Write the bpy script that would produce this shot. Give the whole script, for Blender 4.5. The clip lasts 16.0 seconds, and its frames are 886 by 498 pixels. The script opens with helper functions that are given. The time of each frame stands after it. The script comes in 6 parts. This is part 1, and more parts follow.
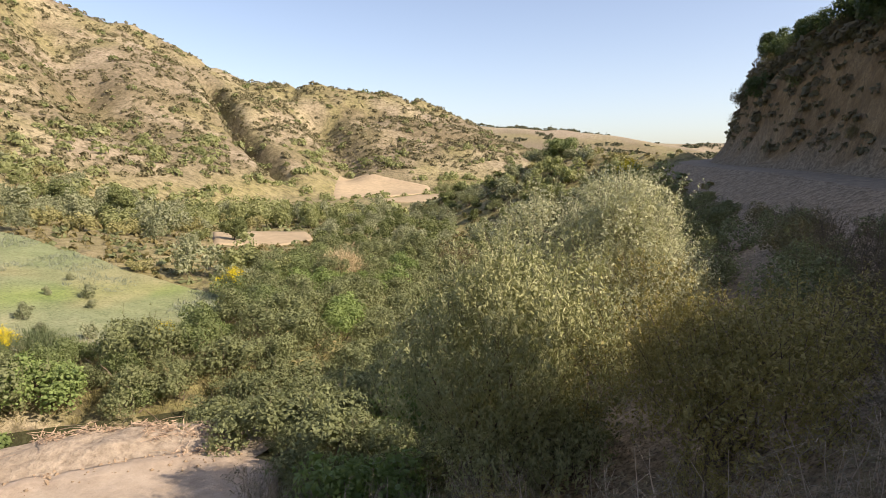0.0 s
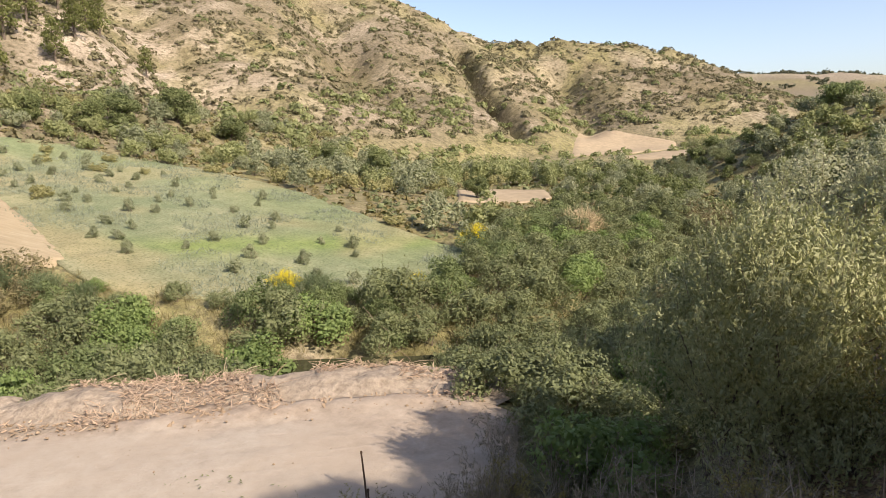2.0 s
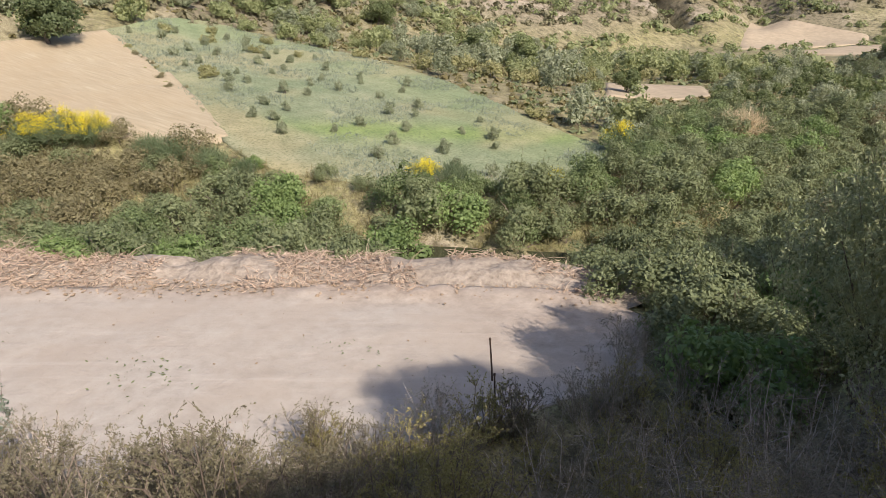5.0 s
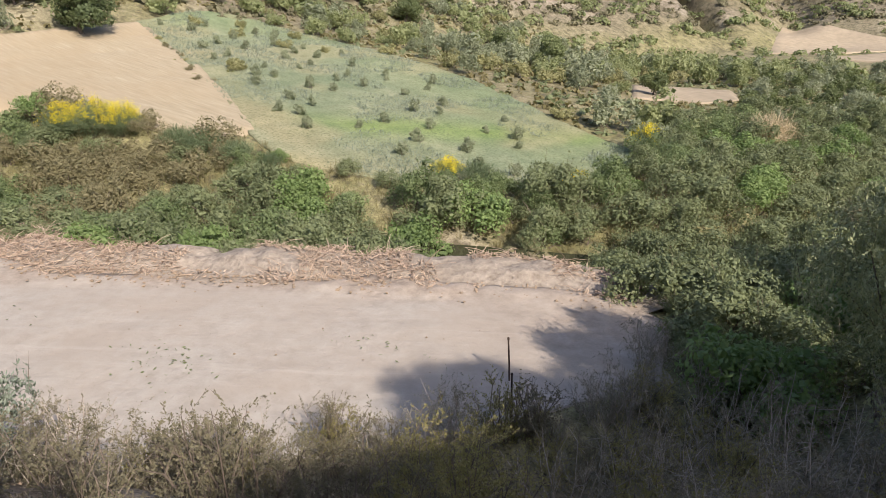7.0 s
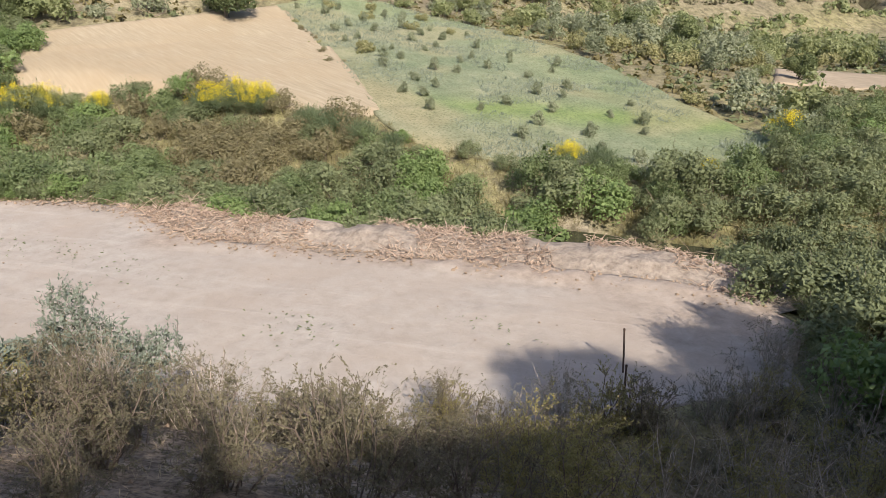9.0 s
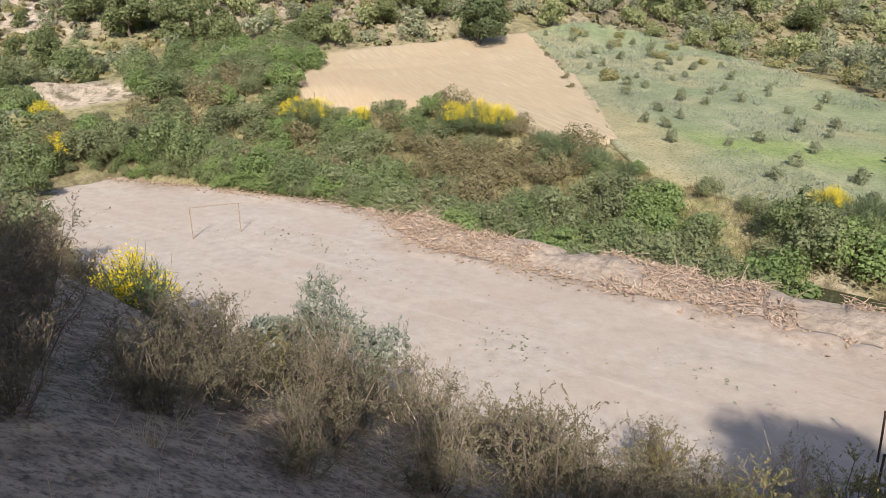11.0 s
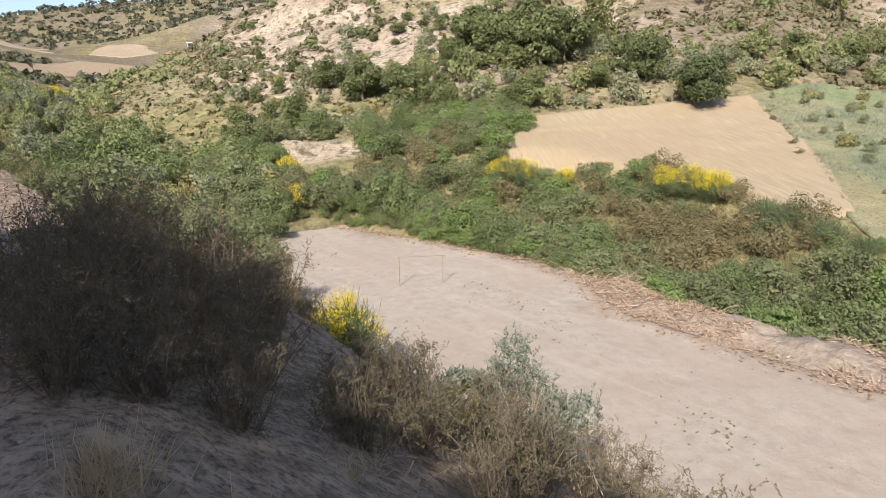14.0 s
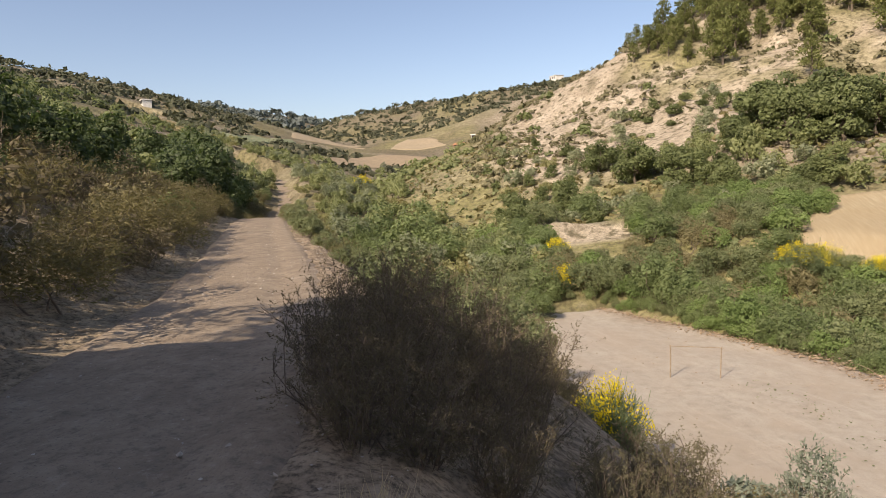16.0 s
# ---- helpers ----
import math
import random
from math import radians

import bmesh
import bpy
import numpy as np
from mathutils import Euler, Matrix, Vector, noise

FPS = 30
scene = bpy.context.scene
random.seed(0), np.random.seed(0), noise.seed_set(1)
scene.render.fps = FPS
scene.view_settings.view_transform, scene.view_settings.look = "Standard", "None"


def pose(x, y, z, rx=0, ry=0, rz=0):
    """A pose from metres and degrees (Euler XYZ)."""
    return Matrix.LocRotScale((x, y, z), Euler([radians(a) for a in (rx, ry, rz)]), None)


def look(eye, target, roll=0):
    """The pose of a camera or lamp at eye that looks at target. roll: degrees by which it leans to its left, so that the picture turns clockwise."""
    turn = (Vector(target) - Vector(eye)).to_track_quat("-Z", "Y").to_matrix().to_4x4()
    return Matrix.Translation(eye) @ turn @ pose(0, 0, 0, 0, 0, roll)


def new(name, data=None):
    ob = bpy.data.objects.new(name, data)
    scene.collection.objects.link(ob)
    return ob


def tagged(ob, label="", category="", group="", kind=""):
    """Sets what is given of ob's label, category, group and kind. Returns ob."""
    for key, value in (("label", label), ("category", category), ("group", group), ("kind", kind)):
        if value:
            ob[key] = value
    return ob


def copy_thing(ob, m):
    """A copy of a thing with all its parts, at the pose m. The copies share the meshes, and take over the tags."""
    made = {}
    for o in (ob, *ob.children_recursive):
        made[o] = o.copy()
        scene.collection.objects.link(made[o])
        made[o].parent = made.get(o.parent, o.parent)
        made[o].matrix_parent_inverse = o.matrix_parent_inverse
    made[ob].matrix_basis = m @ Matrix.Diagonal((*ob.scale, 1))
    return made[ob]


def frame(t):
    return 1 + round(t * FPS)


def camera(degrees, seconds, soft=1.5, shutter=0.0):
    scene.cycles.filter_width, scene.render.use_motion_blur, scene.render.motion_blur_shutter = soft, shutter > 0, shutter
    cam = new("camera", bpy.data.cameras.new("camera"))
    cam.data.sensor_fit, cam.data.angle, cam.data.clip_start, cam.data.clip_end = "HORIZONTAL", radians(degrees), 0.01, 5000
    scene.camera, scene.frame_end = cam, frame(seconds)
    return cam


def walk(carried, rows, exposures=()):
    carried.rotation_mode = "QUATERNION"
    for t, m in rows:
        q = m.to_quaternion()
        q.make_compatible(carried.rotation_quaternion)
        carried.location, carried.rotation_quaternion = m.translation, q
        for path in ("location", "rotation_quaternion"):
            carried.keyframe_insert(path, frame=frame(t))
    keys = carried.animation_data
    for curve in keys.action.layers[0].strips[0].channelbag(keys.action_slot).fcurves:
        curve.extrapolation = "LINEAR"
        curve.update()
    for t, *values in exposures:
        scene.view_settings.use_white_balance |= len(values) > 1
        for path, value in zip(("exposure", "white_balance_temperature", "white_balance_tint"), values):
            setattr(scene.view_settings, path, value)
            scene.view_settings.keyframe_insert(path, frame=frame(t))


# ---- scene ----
cam = camera(68.30, 16.0, soft=0.7)
PATH = [
    (0, (-0.37, -0.492, 1.642), (-0.37, 9.437, 0.45), 0.15),
    (0.5, (-0.412, -0.48, 1.594), (-1.341, 9.369, 0.136), 0.50),
    (1, (-0.46, -0.462, 1.554), (-2.57, 9.164, -0.143), -0.70),
    (1.5, (-0.519, -0.422, 1.574), (-3.411, 9.004, -0.092), -1.19),
    (2, (-0.577, -0.401, 1.611), (-4.064, 8.801, -0.165), -1.50),
    (2.5, (-0.602, -0.411, 1.621), (-4.332, 8.617, -0.52), -0.53),
    (3, (-0.619, -0.413, 1.628), (-4.613, 8.383, -0.956), -0.14),
    (3.5, (-0.628, -0.425, 1.622), (-4.949, 8.09, -1.347), 0.06),
    (4, (-0.626, -0.43, 1.625), (-5.289, 7.82, -1.568), -0.43),
    (6.3, (-0.635, -0.429, 1.619), (-6.032, 7.31, -1.694), -0.16),
    (6.5, (-0.628, -0.442, 1.619), (-6.001, 7.316, -1.689), 0.10),
    (7, (-0.635, -0.454, 1.621), (-6.041, 7.269, -1.715), 0.41),
    (7.5, (-0.627, -0.459, 1.614), (-6.236, 7.111, -1.738), 0.47),
    (8, (-0.627, -0.467, 1.603), (-6.484, 6.825, -1.935), -0.03),
    (8.2, (-0.632, -0.498, 1.629), (-6.619, 6.666, -1.954), 0.02),
    (10.3, (-0.7, -0.65, 1.647), (-8.75, 4.261, -1.684), -0.60),
    (10.5, (-0.726, -0.692, 1.649), (-8.978, 3.889, -1.654), -0.33),
    (11, (-0.738, -0.714, 1.658), (-9.359, 3.196, -1.565), 0.09),
    (11.5, (-0.733, -0.736, 1.662), (-9.623, 2.622, -1.451), -0.07),
    (12, (-0.725, -0.766, 1.653), (-9.879, 1.977, -1.295), 0.59),
    (12.5, (-0.708, -0.777, 1.675), (-10.06, 1.356, -1.15), 0.81),
    (13, (-0.687, -0.768, 1.686), (-10.139, 1.026, -1.044), 0.38),
    (13.5, (-0.683, -0.779, 1.694), (-10.21, 0.819, -0.891), 0.32),
    (14, (-0.686, -0.785, 1.707), (-10.339, 0.338, -0.647), -0.44),
    (14.5, (-0.683, -0.801, 1.7), (-10.493, -0.662, -0.236), -1.42),
    (15, (-0.67, -0.82, 1.699), (-10.479, -1.888, 0.075), -2.58),
    (15.5, (-0.711, -0.846, 1.703), (-10.427, -2.838, 0.425), -2.06),
    (16, (-0.735, -0.867, 1.703), (-10.271, -3.689, 0.652), -1.85),
]
EXPOSURES = [(0.0, 0.74, 7450, 17), (2.5, 0.67, 6850, 16), (4.0, 0.62, 6450, 16), (7.0, 0.59, 6250, 15), (14.5, 0.58, 6450, 15), (16.0, 0.35, 7250, 15)]
walk(cam, [(t, look(eye, target, roll)) for t, eye, target, roll in PATH], EXPOSURES)

# ---- light: afternoon sun from behind the road's hill, clear sky ----
SUN_YAW, SUN_EL = 246.0, 37.5          # where the sun stands: degrees to the left of +y, and above the horizon
sun_dir = Vector((-math.sin(radians(SUN_YAW)) * math.cos(radians(SUN_EL)),
                  math.cos(radians(SUN_YAW)) * math.cos(radians(SUN_EL)), math.sin(radians(SUN_EL))))
world = bpy.data.worlds.new("sky")
scene.world = world
world.use_nodes = True
wn = world.node_tree.nodes
sky = wn.new("ShaderNodeTexSky")
sky.sky_type = "NISHITA"
sky.sun_disc = False
sky.sun_elevation = radians(SUN_EL)
sky.sun_rotation = math.atan2(sun_dir.x, sun_dir.y)
sky.air_density, sky.dust_density, sky.ozone_density = 0.75, 1.7, 0.8
wn["Background"].inputs["Strength"].default_value = 0.15
world.node_tree.links.new(sky.outputs[0], wn["Background"].inputs["Color"])
sun_data = bpy.data.lights.new("sun", "SUN")
sun_data.energy, sun_data.angle, sun_data.color = 4.9, radians(0.5), (1.0, 0.9, 0.76)
sun = new("sun", sun_data)
sun.rotation_mode = "QUATERNION"
sun.rotation_quaternion = sun_dir.to_track_quat("Z", "Y")
sun.location = sun_dir * 400

# ---- materials ----
def nodes_of(name, rough=0.9):
    m = bpy.data.materials.new(name)
    m.use_nodes = True
    t = m.node_tree
    b = t.nodes["Principled BSDF"]
    b.inputs["Roughness"].default_value = rough
    b.inputs["Specular IOR Level"].default_value = 0.25
    return m, t, b


def node(t, kind, **values):
    n = t.nodes.new(kind)
    for k, v in values.items():
        n.inputs[k.replace("_", " ")].default_value = v
    return n


def ramp(t, fac, stops):
    r = t.nodes.new("ShaderNodeValToRGB")
    e = r.color_ramp.elements
    while len(e) < len(stops):
        e.new(0.5)
    for el, (p, c) in zip(e, stops):
        el.position, el.color = p, (*c, 1)
    t.links.new(fac, r.inputs[0])
    return r.outputs[0]


def mix(t, fac, a, b, mode="MIX"):
    n = t.nodes.new("ShaderNodeMix")
    n.data_type, n.blend_type = "RGBA", mode
    for slot, v in ((0, fac), (6, a), (7, b)):
        if hasattr(v, "is_output"):
            t.links.new(v, n.inputs[slot])
        else:
            n.inputs[slot].default_value = v if slot == 0 else (*v, 1)
    return n.outputs[2]


def fnoise(t, scale, detail=6.0, rough=0.6, where=None):
    n = node(t, "ShaderNodeTexNoise", Scale=scale, Detail=detail, Roughness=rough)
    if where is None:
        where = t.nodes.new("ShaderNodeNewGeometry").outputs["Position"]
    t.links.new(where, n.inputs["Vector"])
    return n.outputs[0]


def bump(t, b, height, strength, distance):
    n = node(t, "ShaderNodeBump", Strength=strength, Distance=distance)
    t.links.new(height, n.inputs["Height"])
    t.links.new(n.outputs[0], b.inputs["Normal"])


def leaf_material(name, dark, light, through_col, rough=0.55, thin=0.30):
    """Leaves: each leaf and each plant differs a little; some light passes through."""
    dark, light = [(c[0], c[1], 1.06 * c[2] + 0.003) for c in (dark, light)]
    m, t, b = nodes_of(name, rough)
    g, o = t.nodes.new("ShaderNodeNewGeometry"), t.nodes.new("ShaderNodeObjectInfo")
    add = node(t, "ShaderNodeMath")
    add.operation = "ADD"
    half = node(t, "ShaderNodeMath")
    half.operation = "MULTIPLY"
    half.inputs[1].default_value = 0.6
    other = node(t, "ShaderNodeMath")
    other.operation = "MULTIPLY"
    other.inputs[1].default_value = 0.4
    t.links.new(g.outputs["Random Per Island"], half.inputs[0])
    t.links.new(o.outputs["Random"], other.inputs[0])
    t.links.new(half.outputs[0], add.inputs[0])
    t.links.new(other.outputs[0], add.inputs[1])
    col = ramp(t, add.outputs[0], [(0.0, dark), (1.0, light)])
    patch = fnoise(t, 0.9, 3.0)
    col = mix(t, ramp(t, patch, [(0.4, (0, 0, 0)), (0.75, (0.6, 0.6, 0.6))]), col, tuple(c * 0.8 for c in light), "MIX")
    t.links.new(col, b.inputs["Base Color"])
    tr = t.nodes.new("ShaderNodeBsdfTranslucent")
    tr.inputs[0].default_value = (*[min(1.15 * c, 1) for c in through_col], 1)
    ms = t.nodes.new("ShaderNodeMixShader")
    ms.inputs[0].default_value = thin
    t.links.new(b.outputs[0], ms.inputs[1])
    t.links.new(tr.outputs[0], ms.inputs[2])
    t.links.new(ms.outputs[0], t.nodes["Material Output"].inputs["Surface"])
    return m


def plain_material(name, dark, light, scale, rough=0.9, bump_by=0.0, bump_size=0.02):
    m, t, b = nodes_of(name, rough)
    n = fnoise(t, scale)
    big = fnoise(t, scale * 0.12, 3.0)
    col = ramp(t, n, [(0.3, dark), (0.7, light)])
    col = mix(t, ramp(t, big, [(0.35, (0, 0, 0)), (0.7, (0.5, 0.5, 0.5))]), col, tuple(0.5 * (x + y) * 0.8 for x, y in zip(dark, light)))
    t.links.new(col, b.inputs["Base Color"])
    if bump_by:
        bump(t, b, n, bump_by, bump_size)
    return m


def stretched(t, scale, turn=0.0):
    """World places, stretched along the axes and turned about z."""
    m = node(t, "ShaderNodeMapping")
    m.vector_type = "TEXTURE"
    m.inputs["Rotation"].default_value, m.inputs["Scale"].default_value = (0, 0, turn), scale
    t.links.new(t.nodes.new("ShaderNodeNewGeometry").outputs["Position"], m.inputs[0])
    return m.outputs[0]


def ground_material():
    """Open land: dry tan soil with scrubby grass; zones for green, pale rock (also the paler far hills) and bare brown
    earth.
    """
    m, t, b = nodes_of("dry_hillside_earth", 0.95)
    a = t.nodes.new("ShaderNodeAttribute")
    a.attribute_name = "zone"
    sep = t.nodes.new("ShaderNodeSeparateColor")
    t.links.new(a.outputs["Color"], sep.inputs[0])
    big, mid, fine = fnoise(t, 0.035, 5.0), fnoise(t, 0.35, 7.0, 0.65), fnoise(t, 4.0, 6.0, 0.7)
    soil = ramp(t, mid, [(0.3, (0.105, 0.088, 0.052)), (0.5, (0.162, 0.136, 0.085)), (0.72, (0.24, 0.200, 0.132))])
    soil = mix(t, ramp(t, big, [(0.4, (0, 0, 0)), (0.62, (0.75, 0.75, 0.75))]), soil, (0.165, 0.145, 0.072))
    wide = fnoise(t, 0.011, 4.0, 0.55)
    soil = mix(t, ramp(t, wide, [(0.42, (0, 0, 0)), (0.5, (0.7, 0.7, 0.7))]), soil, (0.215, 0.185, 0.135))
    green = ramp(t, mid, [(0.3, (0.135, 0.130, 0.055)), (0.5, (0.24, 0.225, 0.10)), (0.72, (0.36, 0.32, 0.175))])
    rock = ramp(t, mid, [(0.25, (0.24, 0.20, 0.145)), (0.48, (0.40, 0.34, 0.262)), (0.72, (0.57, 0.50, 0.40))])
    earth = ramp(t, fine, [(0.25, (0.16, 0.120, 0.084)), (0.5, (0.31, 0.240, 0.170)), (0.75, (0.44, 0.350, 0.252))])
    col = mix(t, sep.outputs[0], soil, green)
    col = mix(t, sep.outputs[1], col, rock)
    tuft = fnoise(t, 1.25, 4.0, 0.55)
    col = mix(t, ramp(t, tuft, [(0.36, (0.85, 0.85, 0.85)), (0.50, (0, 0, 0))]), col, (0.105, 0.092, 0.052))
    col = mix(t, ramp(t, tuft, [(0.55, (0, 0, 0)), (0.72, (0.55, 0.55, 0.55))]), col, (0.36, 0.31, 0.215))
    col = mix(t, sep.outputs[2], col, earth)
    ochre = ramp(t, fnoise(t, 0.9, 8.0, 0.7, stretched(t, (1.0, 1.0, 2.8))), [(0.28, (0.13, 0.082, 0.042)), (0.5, (0.26, 0.170, 0.085)), (0.72, (0.40, 0.285, 0.155))])
    col = mix(t, a.outputs["Alpha"], col, ochre)
    crumb = fnoise(t, 16.0, 5.0, 0.7)
    col = mix(t, ramp(t, crumb, [(0.34, (0.7, 0.7, 0.7)), (0.5, (0, 0, 0))]), col, (0.07, 0.053, 0.036))
    speck = mix(t, ramp(t, fine, [(0.4, (0.75, 0.75, 0.75)), (0.65, (1.1, 1.1, 1.1))]), (0, 0, 0), (1, 1, 1))
    col = mix(t, 1.0, col, speck, "MULTIPLY")
    t.links.new(col, b.inputs["Base Color"])
    relief = node(t, "ShaderNodeMath")
    relief.operation = "MULTIPLY_ADD"
    relief.inputs[1].default_value = 8.0
    t.links.new(mid, relief.inputs[0])
    t.links.new(fine, relief.inputs[2])
    bump(t, b, relief.outputs[0], 0.55, 0.10)
    return m


def road_material():
    m, t, b = nodes_of("packed_gravel_dust", 0.92)
    big, mid, fine = fnoise(t, 0.25, 4.0), fnoise(t, 2.2, 6.0), fnoise(t, 40.0, 4.0, 0.7)
    col = ramp(t, mid, [(0.3, (0.195, 0.153, 0.113)), (0.55, (0.285, 0.230, 0.172)), (0.75, (0.375, 0.312, 0.240))])
    col = mix(t, ramp(t, big, [(0.4, (0, 0, 0)), (0.65, (0.6, 0.6, 0.6))]), col, (0.245, 0.196, 0.145))
    grit = fnoise(t, 11.0, 5.0, 0.7)
    col = mix(t, ramp(t, grit, [(0.3, (0.8, 0.8, 0.8)), (0.48, (0, 0, 0))]), col, (0.13, 0.108, 0.086))
    col = mix(t, ramp(t, grit, [(0.58, (0, 0, 0)), (0.75, (0.7, 0.7, 0.7))]), col, (0.40, 0.35, 0.29))
    col = mix(t, ramp(t, fine, [(0.3, (1, 1, 1)), (0.42, (0, 0, 0))]), col, (0.12, 0.105, 0.09))
    t.links.new(col, b.inputs["Base Color"])
    bump(t, b, grit, 0.7, 0.04)
    return m


def sand_material():
    """Bladed silt: pale and dusty, with long scrapes and wheel marks, browner where it was dug."""
    m, t, b = nodes_of("bladed_sandy_silt", 0.95)
    big, mid, fine = fnoise(t, 0.3, 4.0), fnoise(t, 2.5, 7.0, 0.7), fnoise(t, 25.0, 5.0, 0.7)
    scrape = fnoise(t, 1.0, 6.0, 0.62, stretched(t, (7.0, 0.45, 1.0), 0.56))
    col = ramp(t, mid, [(0.28, (0.288, 0.255, 0.210)), (0.5, (0.350, 0.314, 0.264)), (0.75, (0.405, 0.368, 0.315))])
    col = mix(t, ramp(t, big, [(0.42, (0, 0, 0)), (0.66, (0.7, 0.7, 0.7))]), col, (0.335, 0.283, 0.225))
    col = mix(t, ramp(t, scrape, [(0.34, (0.22, 0.22, 0.22)), (0.47, (0, 0, 0))]), col, (0.30, 0.255, 0.205))
    col = mix(t, ramp(t, scrape, [(0.56, (0, 0, 0)), (0.68, (0.35, 0.35, 0.35))]), col, (0.435, 0.388, 0.330))
    a = t.nodes.new("ShaderNodeAttribute")
    a.attribute_name = "zone"
    sep = t.nodes.new("ShaderNodeSeparateColor")
    t.links.new(a.outputs["Color"], sep.inputs[0])
    dug = ramp(t, mid, [(0.3, (0.20, 0.158, 0.12)), (0.5, (0.29, 0.238, 0.186)), (0.72, (0.38, 0.322, 0.26))])
    col = mix(t, sep.outputs[0], col, dug)
    dark = ramp(t, fine, [(0.27, (1, 1, 1)), (0.36, (0, 0, 0))])
    col = mix(t, dark, col, (0.24, 0.19, 0.14))
    t.links.new(col, b.inputs["Base Color"])
    relief = node(t, "ShaderNodeMath")
    relief.operation = "MULTIPLY_ADD"
    relief.inputs[1].default_value = 0.5
    t.links.new(scrape, relief.inputs[0])
    t.links.new(mid, relief.inputs[2])
    bump(t, b, relief.outputs[0], 0.5, 0.07)
    return m


def straw_material():
    m, t, b = nodes_of("mown_straw_stubble", 0.95)
    pos = t.nodes.new("ShaderNodeNewGeometry").outputs["Position"]
    mp = node(t, "ShaderNodeMapping")
    mp.inputs["Rotation"].default_value = (0, 0, 0.6)
    mp.inputs["Scale"].default_value = (0.5, 6.0, 1)
    t.links.new(pos, mp.inputs[0])
    streak, big, fine = fnoise(t, 1.0, 5.0, 0.6, mp.outputs[0]), fnoise(t, 0.12, 3.0), fnoise(t, 9.0, 5.0, 0.75)
    col = ramp(t, streak, [(0.3, (0.285, 0.234, 0.15)), (0.55, (0.345, 0.288, 0.192)), (0.75, (0.41, 0.35, 0.245))])
    col = mix(t, ramp(t, big, [(0.4, (0, 0, 0)), (0.65, (0.6, 0.6, 0.6))]), col, (0.325, 0.252, 0.155))
    col = mix(t, ramp(t, fine, [(0.3, (0.9, 0.9, 0.9)), (0.42, (0, 0, 0))]), col, (0.36, 0.25, 0.12))
    t.links.new(col, b.inputs["Base Color"])
    bump(t, b, fine, 0.6, 0.08)
    return m


def green_material():
    m, t, b = nodes_of("spring_field_weeds", 0.9)
    pos = t.nodes.new("ShaderNodeNewGeometry").outputs["Position"]
    big, mid, fine = fnoise(t, 0.07, 4.0), fnoise(t, 0.7, 6.0, 0.65), fnoise(t, 7.0, 5.0, 0.75)
    a = t.nodes.new("ShaderNodeAttribute")
    a.attribute_name = "zone"
    sep = t.nodes.new("ShaderNodeSeparateColor")
    t.links.new(a.outputs["Color"], sep.inputs[0])
    pale = ramp(t, mid, [(0.3, (0.165, 0.19, 0.105)), (0.55, (0.235, 0.252, 0.152)), (0.75, (0.305, 0.305, 0.195))])
    blue = ramp(t, mid, [(0.3, (0.125, 0.160, 0.088)), (0.6, (0.185, 0.222, 0.128)), (0.8, (0.245, 0.270, 0.162))])
    lush = ramp(t, mid, [(0.35, (0.12, 0.20, 0.03)), (0.7, (0.22, 0.30, 0.06))])
    dry = ramp(t, mid, [(0.3, (0.24, 0.215, 0.115)), (0.7, (0.35, 0.31, 0.18))])
    col = mix(t, ramp(t, big, [(0.42, (0, 0, 0)), (0.6, (1, 1, 1))]), pale, blue)
    col = mix(t, sep.outputs[0], col, lush)
    col = mix(t, sep.outputs[1], col, dry)
    col = mix(t, ramp(t, fine, [(0.34, (0.9, 0.9, 0.9)), (0.5, (0, 0, 0))]), col, (0.09, 0.115, 0.05))
    col = mix(t, ramp(t, fine, [(0.55, (0, 0, 0)), (0.72, (0.5, 0.5, 0.5))]), col, (0.36, 0.35, 0.21))
    t.links.new(col, b.inputs["Base Color"])
    bump(t, b, fine, 0.7, 0.12)
    return m


def water_material():
    m, t, b = nodes_of("still_green_water", 0.06)
    b.inputs["Base Color"].default_value = (0.055, 0.055, 0.030, 1)
    b.inputs["Specular IOR Level"].default_value = 0.5
    bump(t, b, fnoise(t, 6.0, 3.0), 0.06, 0.02)
    return m


M_GROUND, M_ROAD, M_SAND = ground_material(), road_material(), sand_material()
M_STRAW, M_GREEN, M_WATER = straw_material(), green_material(), water_material()
M_FALLOW = plain_material("fallow_soil", (0.24, 0.185, 0.12), (0.36, 0.285, 0.19), 0.8)
M_STUBBLE = plain_material("pale_stubble", (0.26, 0.21, 0.14), (0.37, 0.305, 0.21), 0.9)
M_SHRUB = leaf_material("riverside_shrub_leaf", (0.058, 0.082, 0.030), (0.225, 0.280, 0.112), (0.22, 0.27, 0.08))
M_BRIGHT = leaf_material("bright_bramble_leaf", (0.070, 0.105, 0.032), (0.235, 0.315, 0.105), (0.23, 0.33, 0.08))
M_GREY = leaf_material("grey_green_leaf", (0.074, 0.094, 0.040), (0.240, 0.275, 0.125), (0.22, 0.23, 0.09))
M_SILVER = leaf_material("silvery_willow_leaf", (0.22, 0.235, 0.130), (0.58, 0.59, 0.39), (0.48, 0.50, 0.26), 0.5, 0.38)
M_OLIVE = leaf_material("olive_leaf", (0.085, 0.108, 0.070), (0.325, 0.365, 0.265), (0.19, 0.23, 0.12), 0.45)
M_OAK = leaf_material("dark_oak_leaf", (0.034, 0.052, 0.020), (0.115, 0.150, 0.058), (0.09, 0.14, 0.03))
M_FIELDOAK = leaf_material("field_oak_leaf", (0.034, 0.050, 0.018), (0.125, 0.155, 0.062), (0.11, 0.15, 0.04))
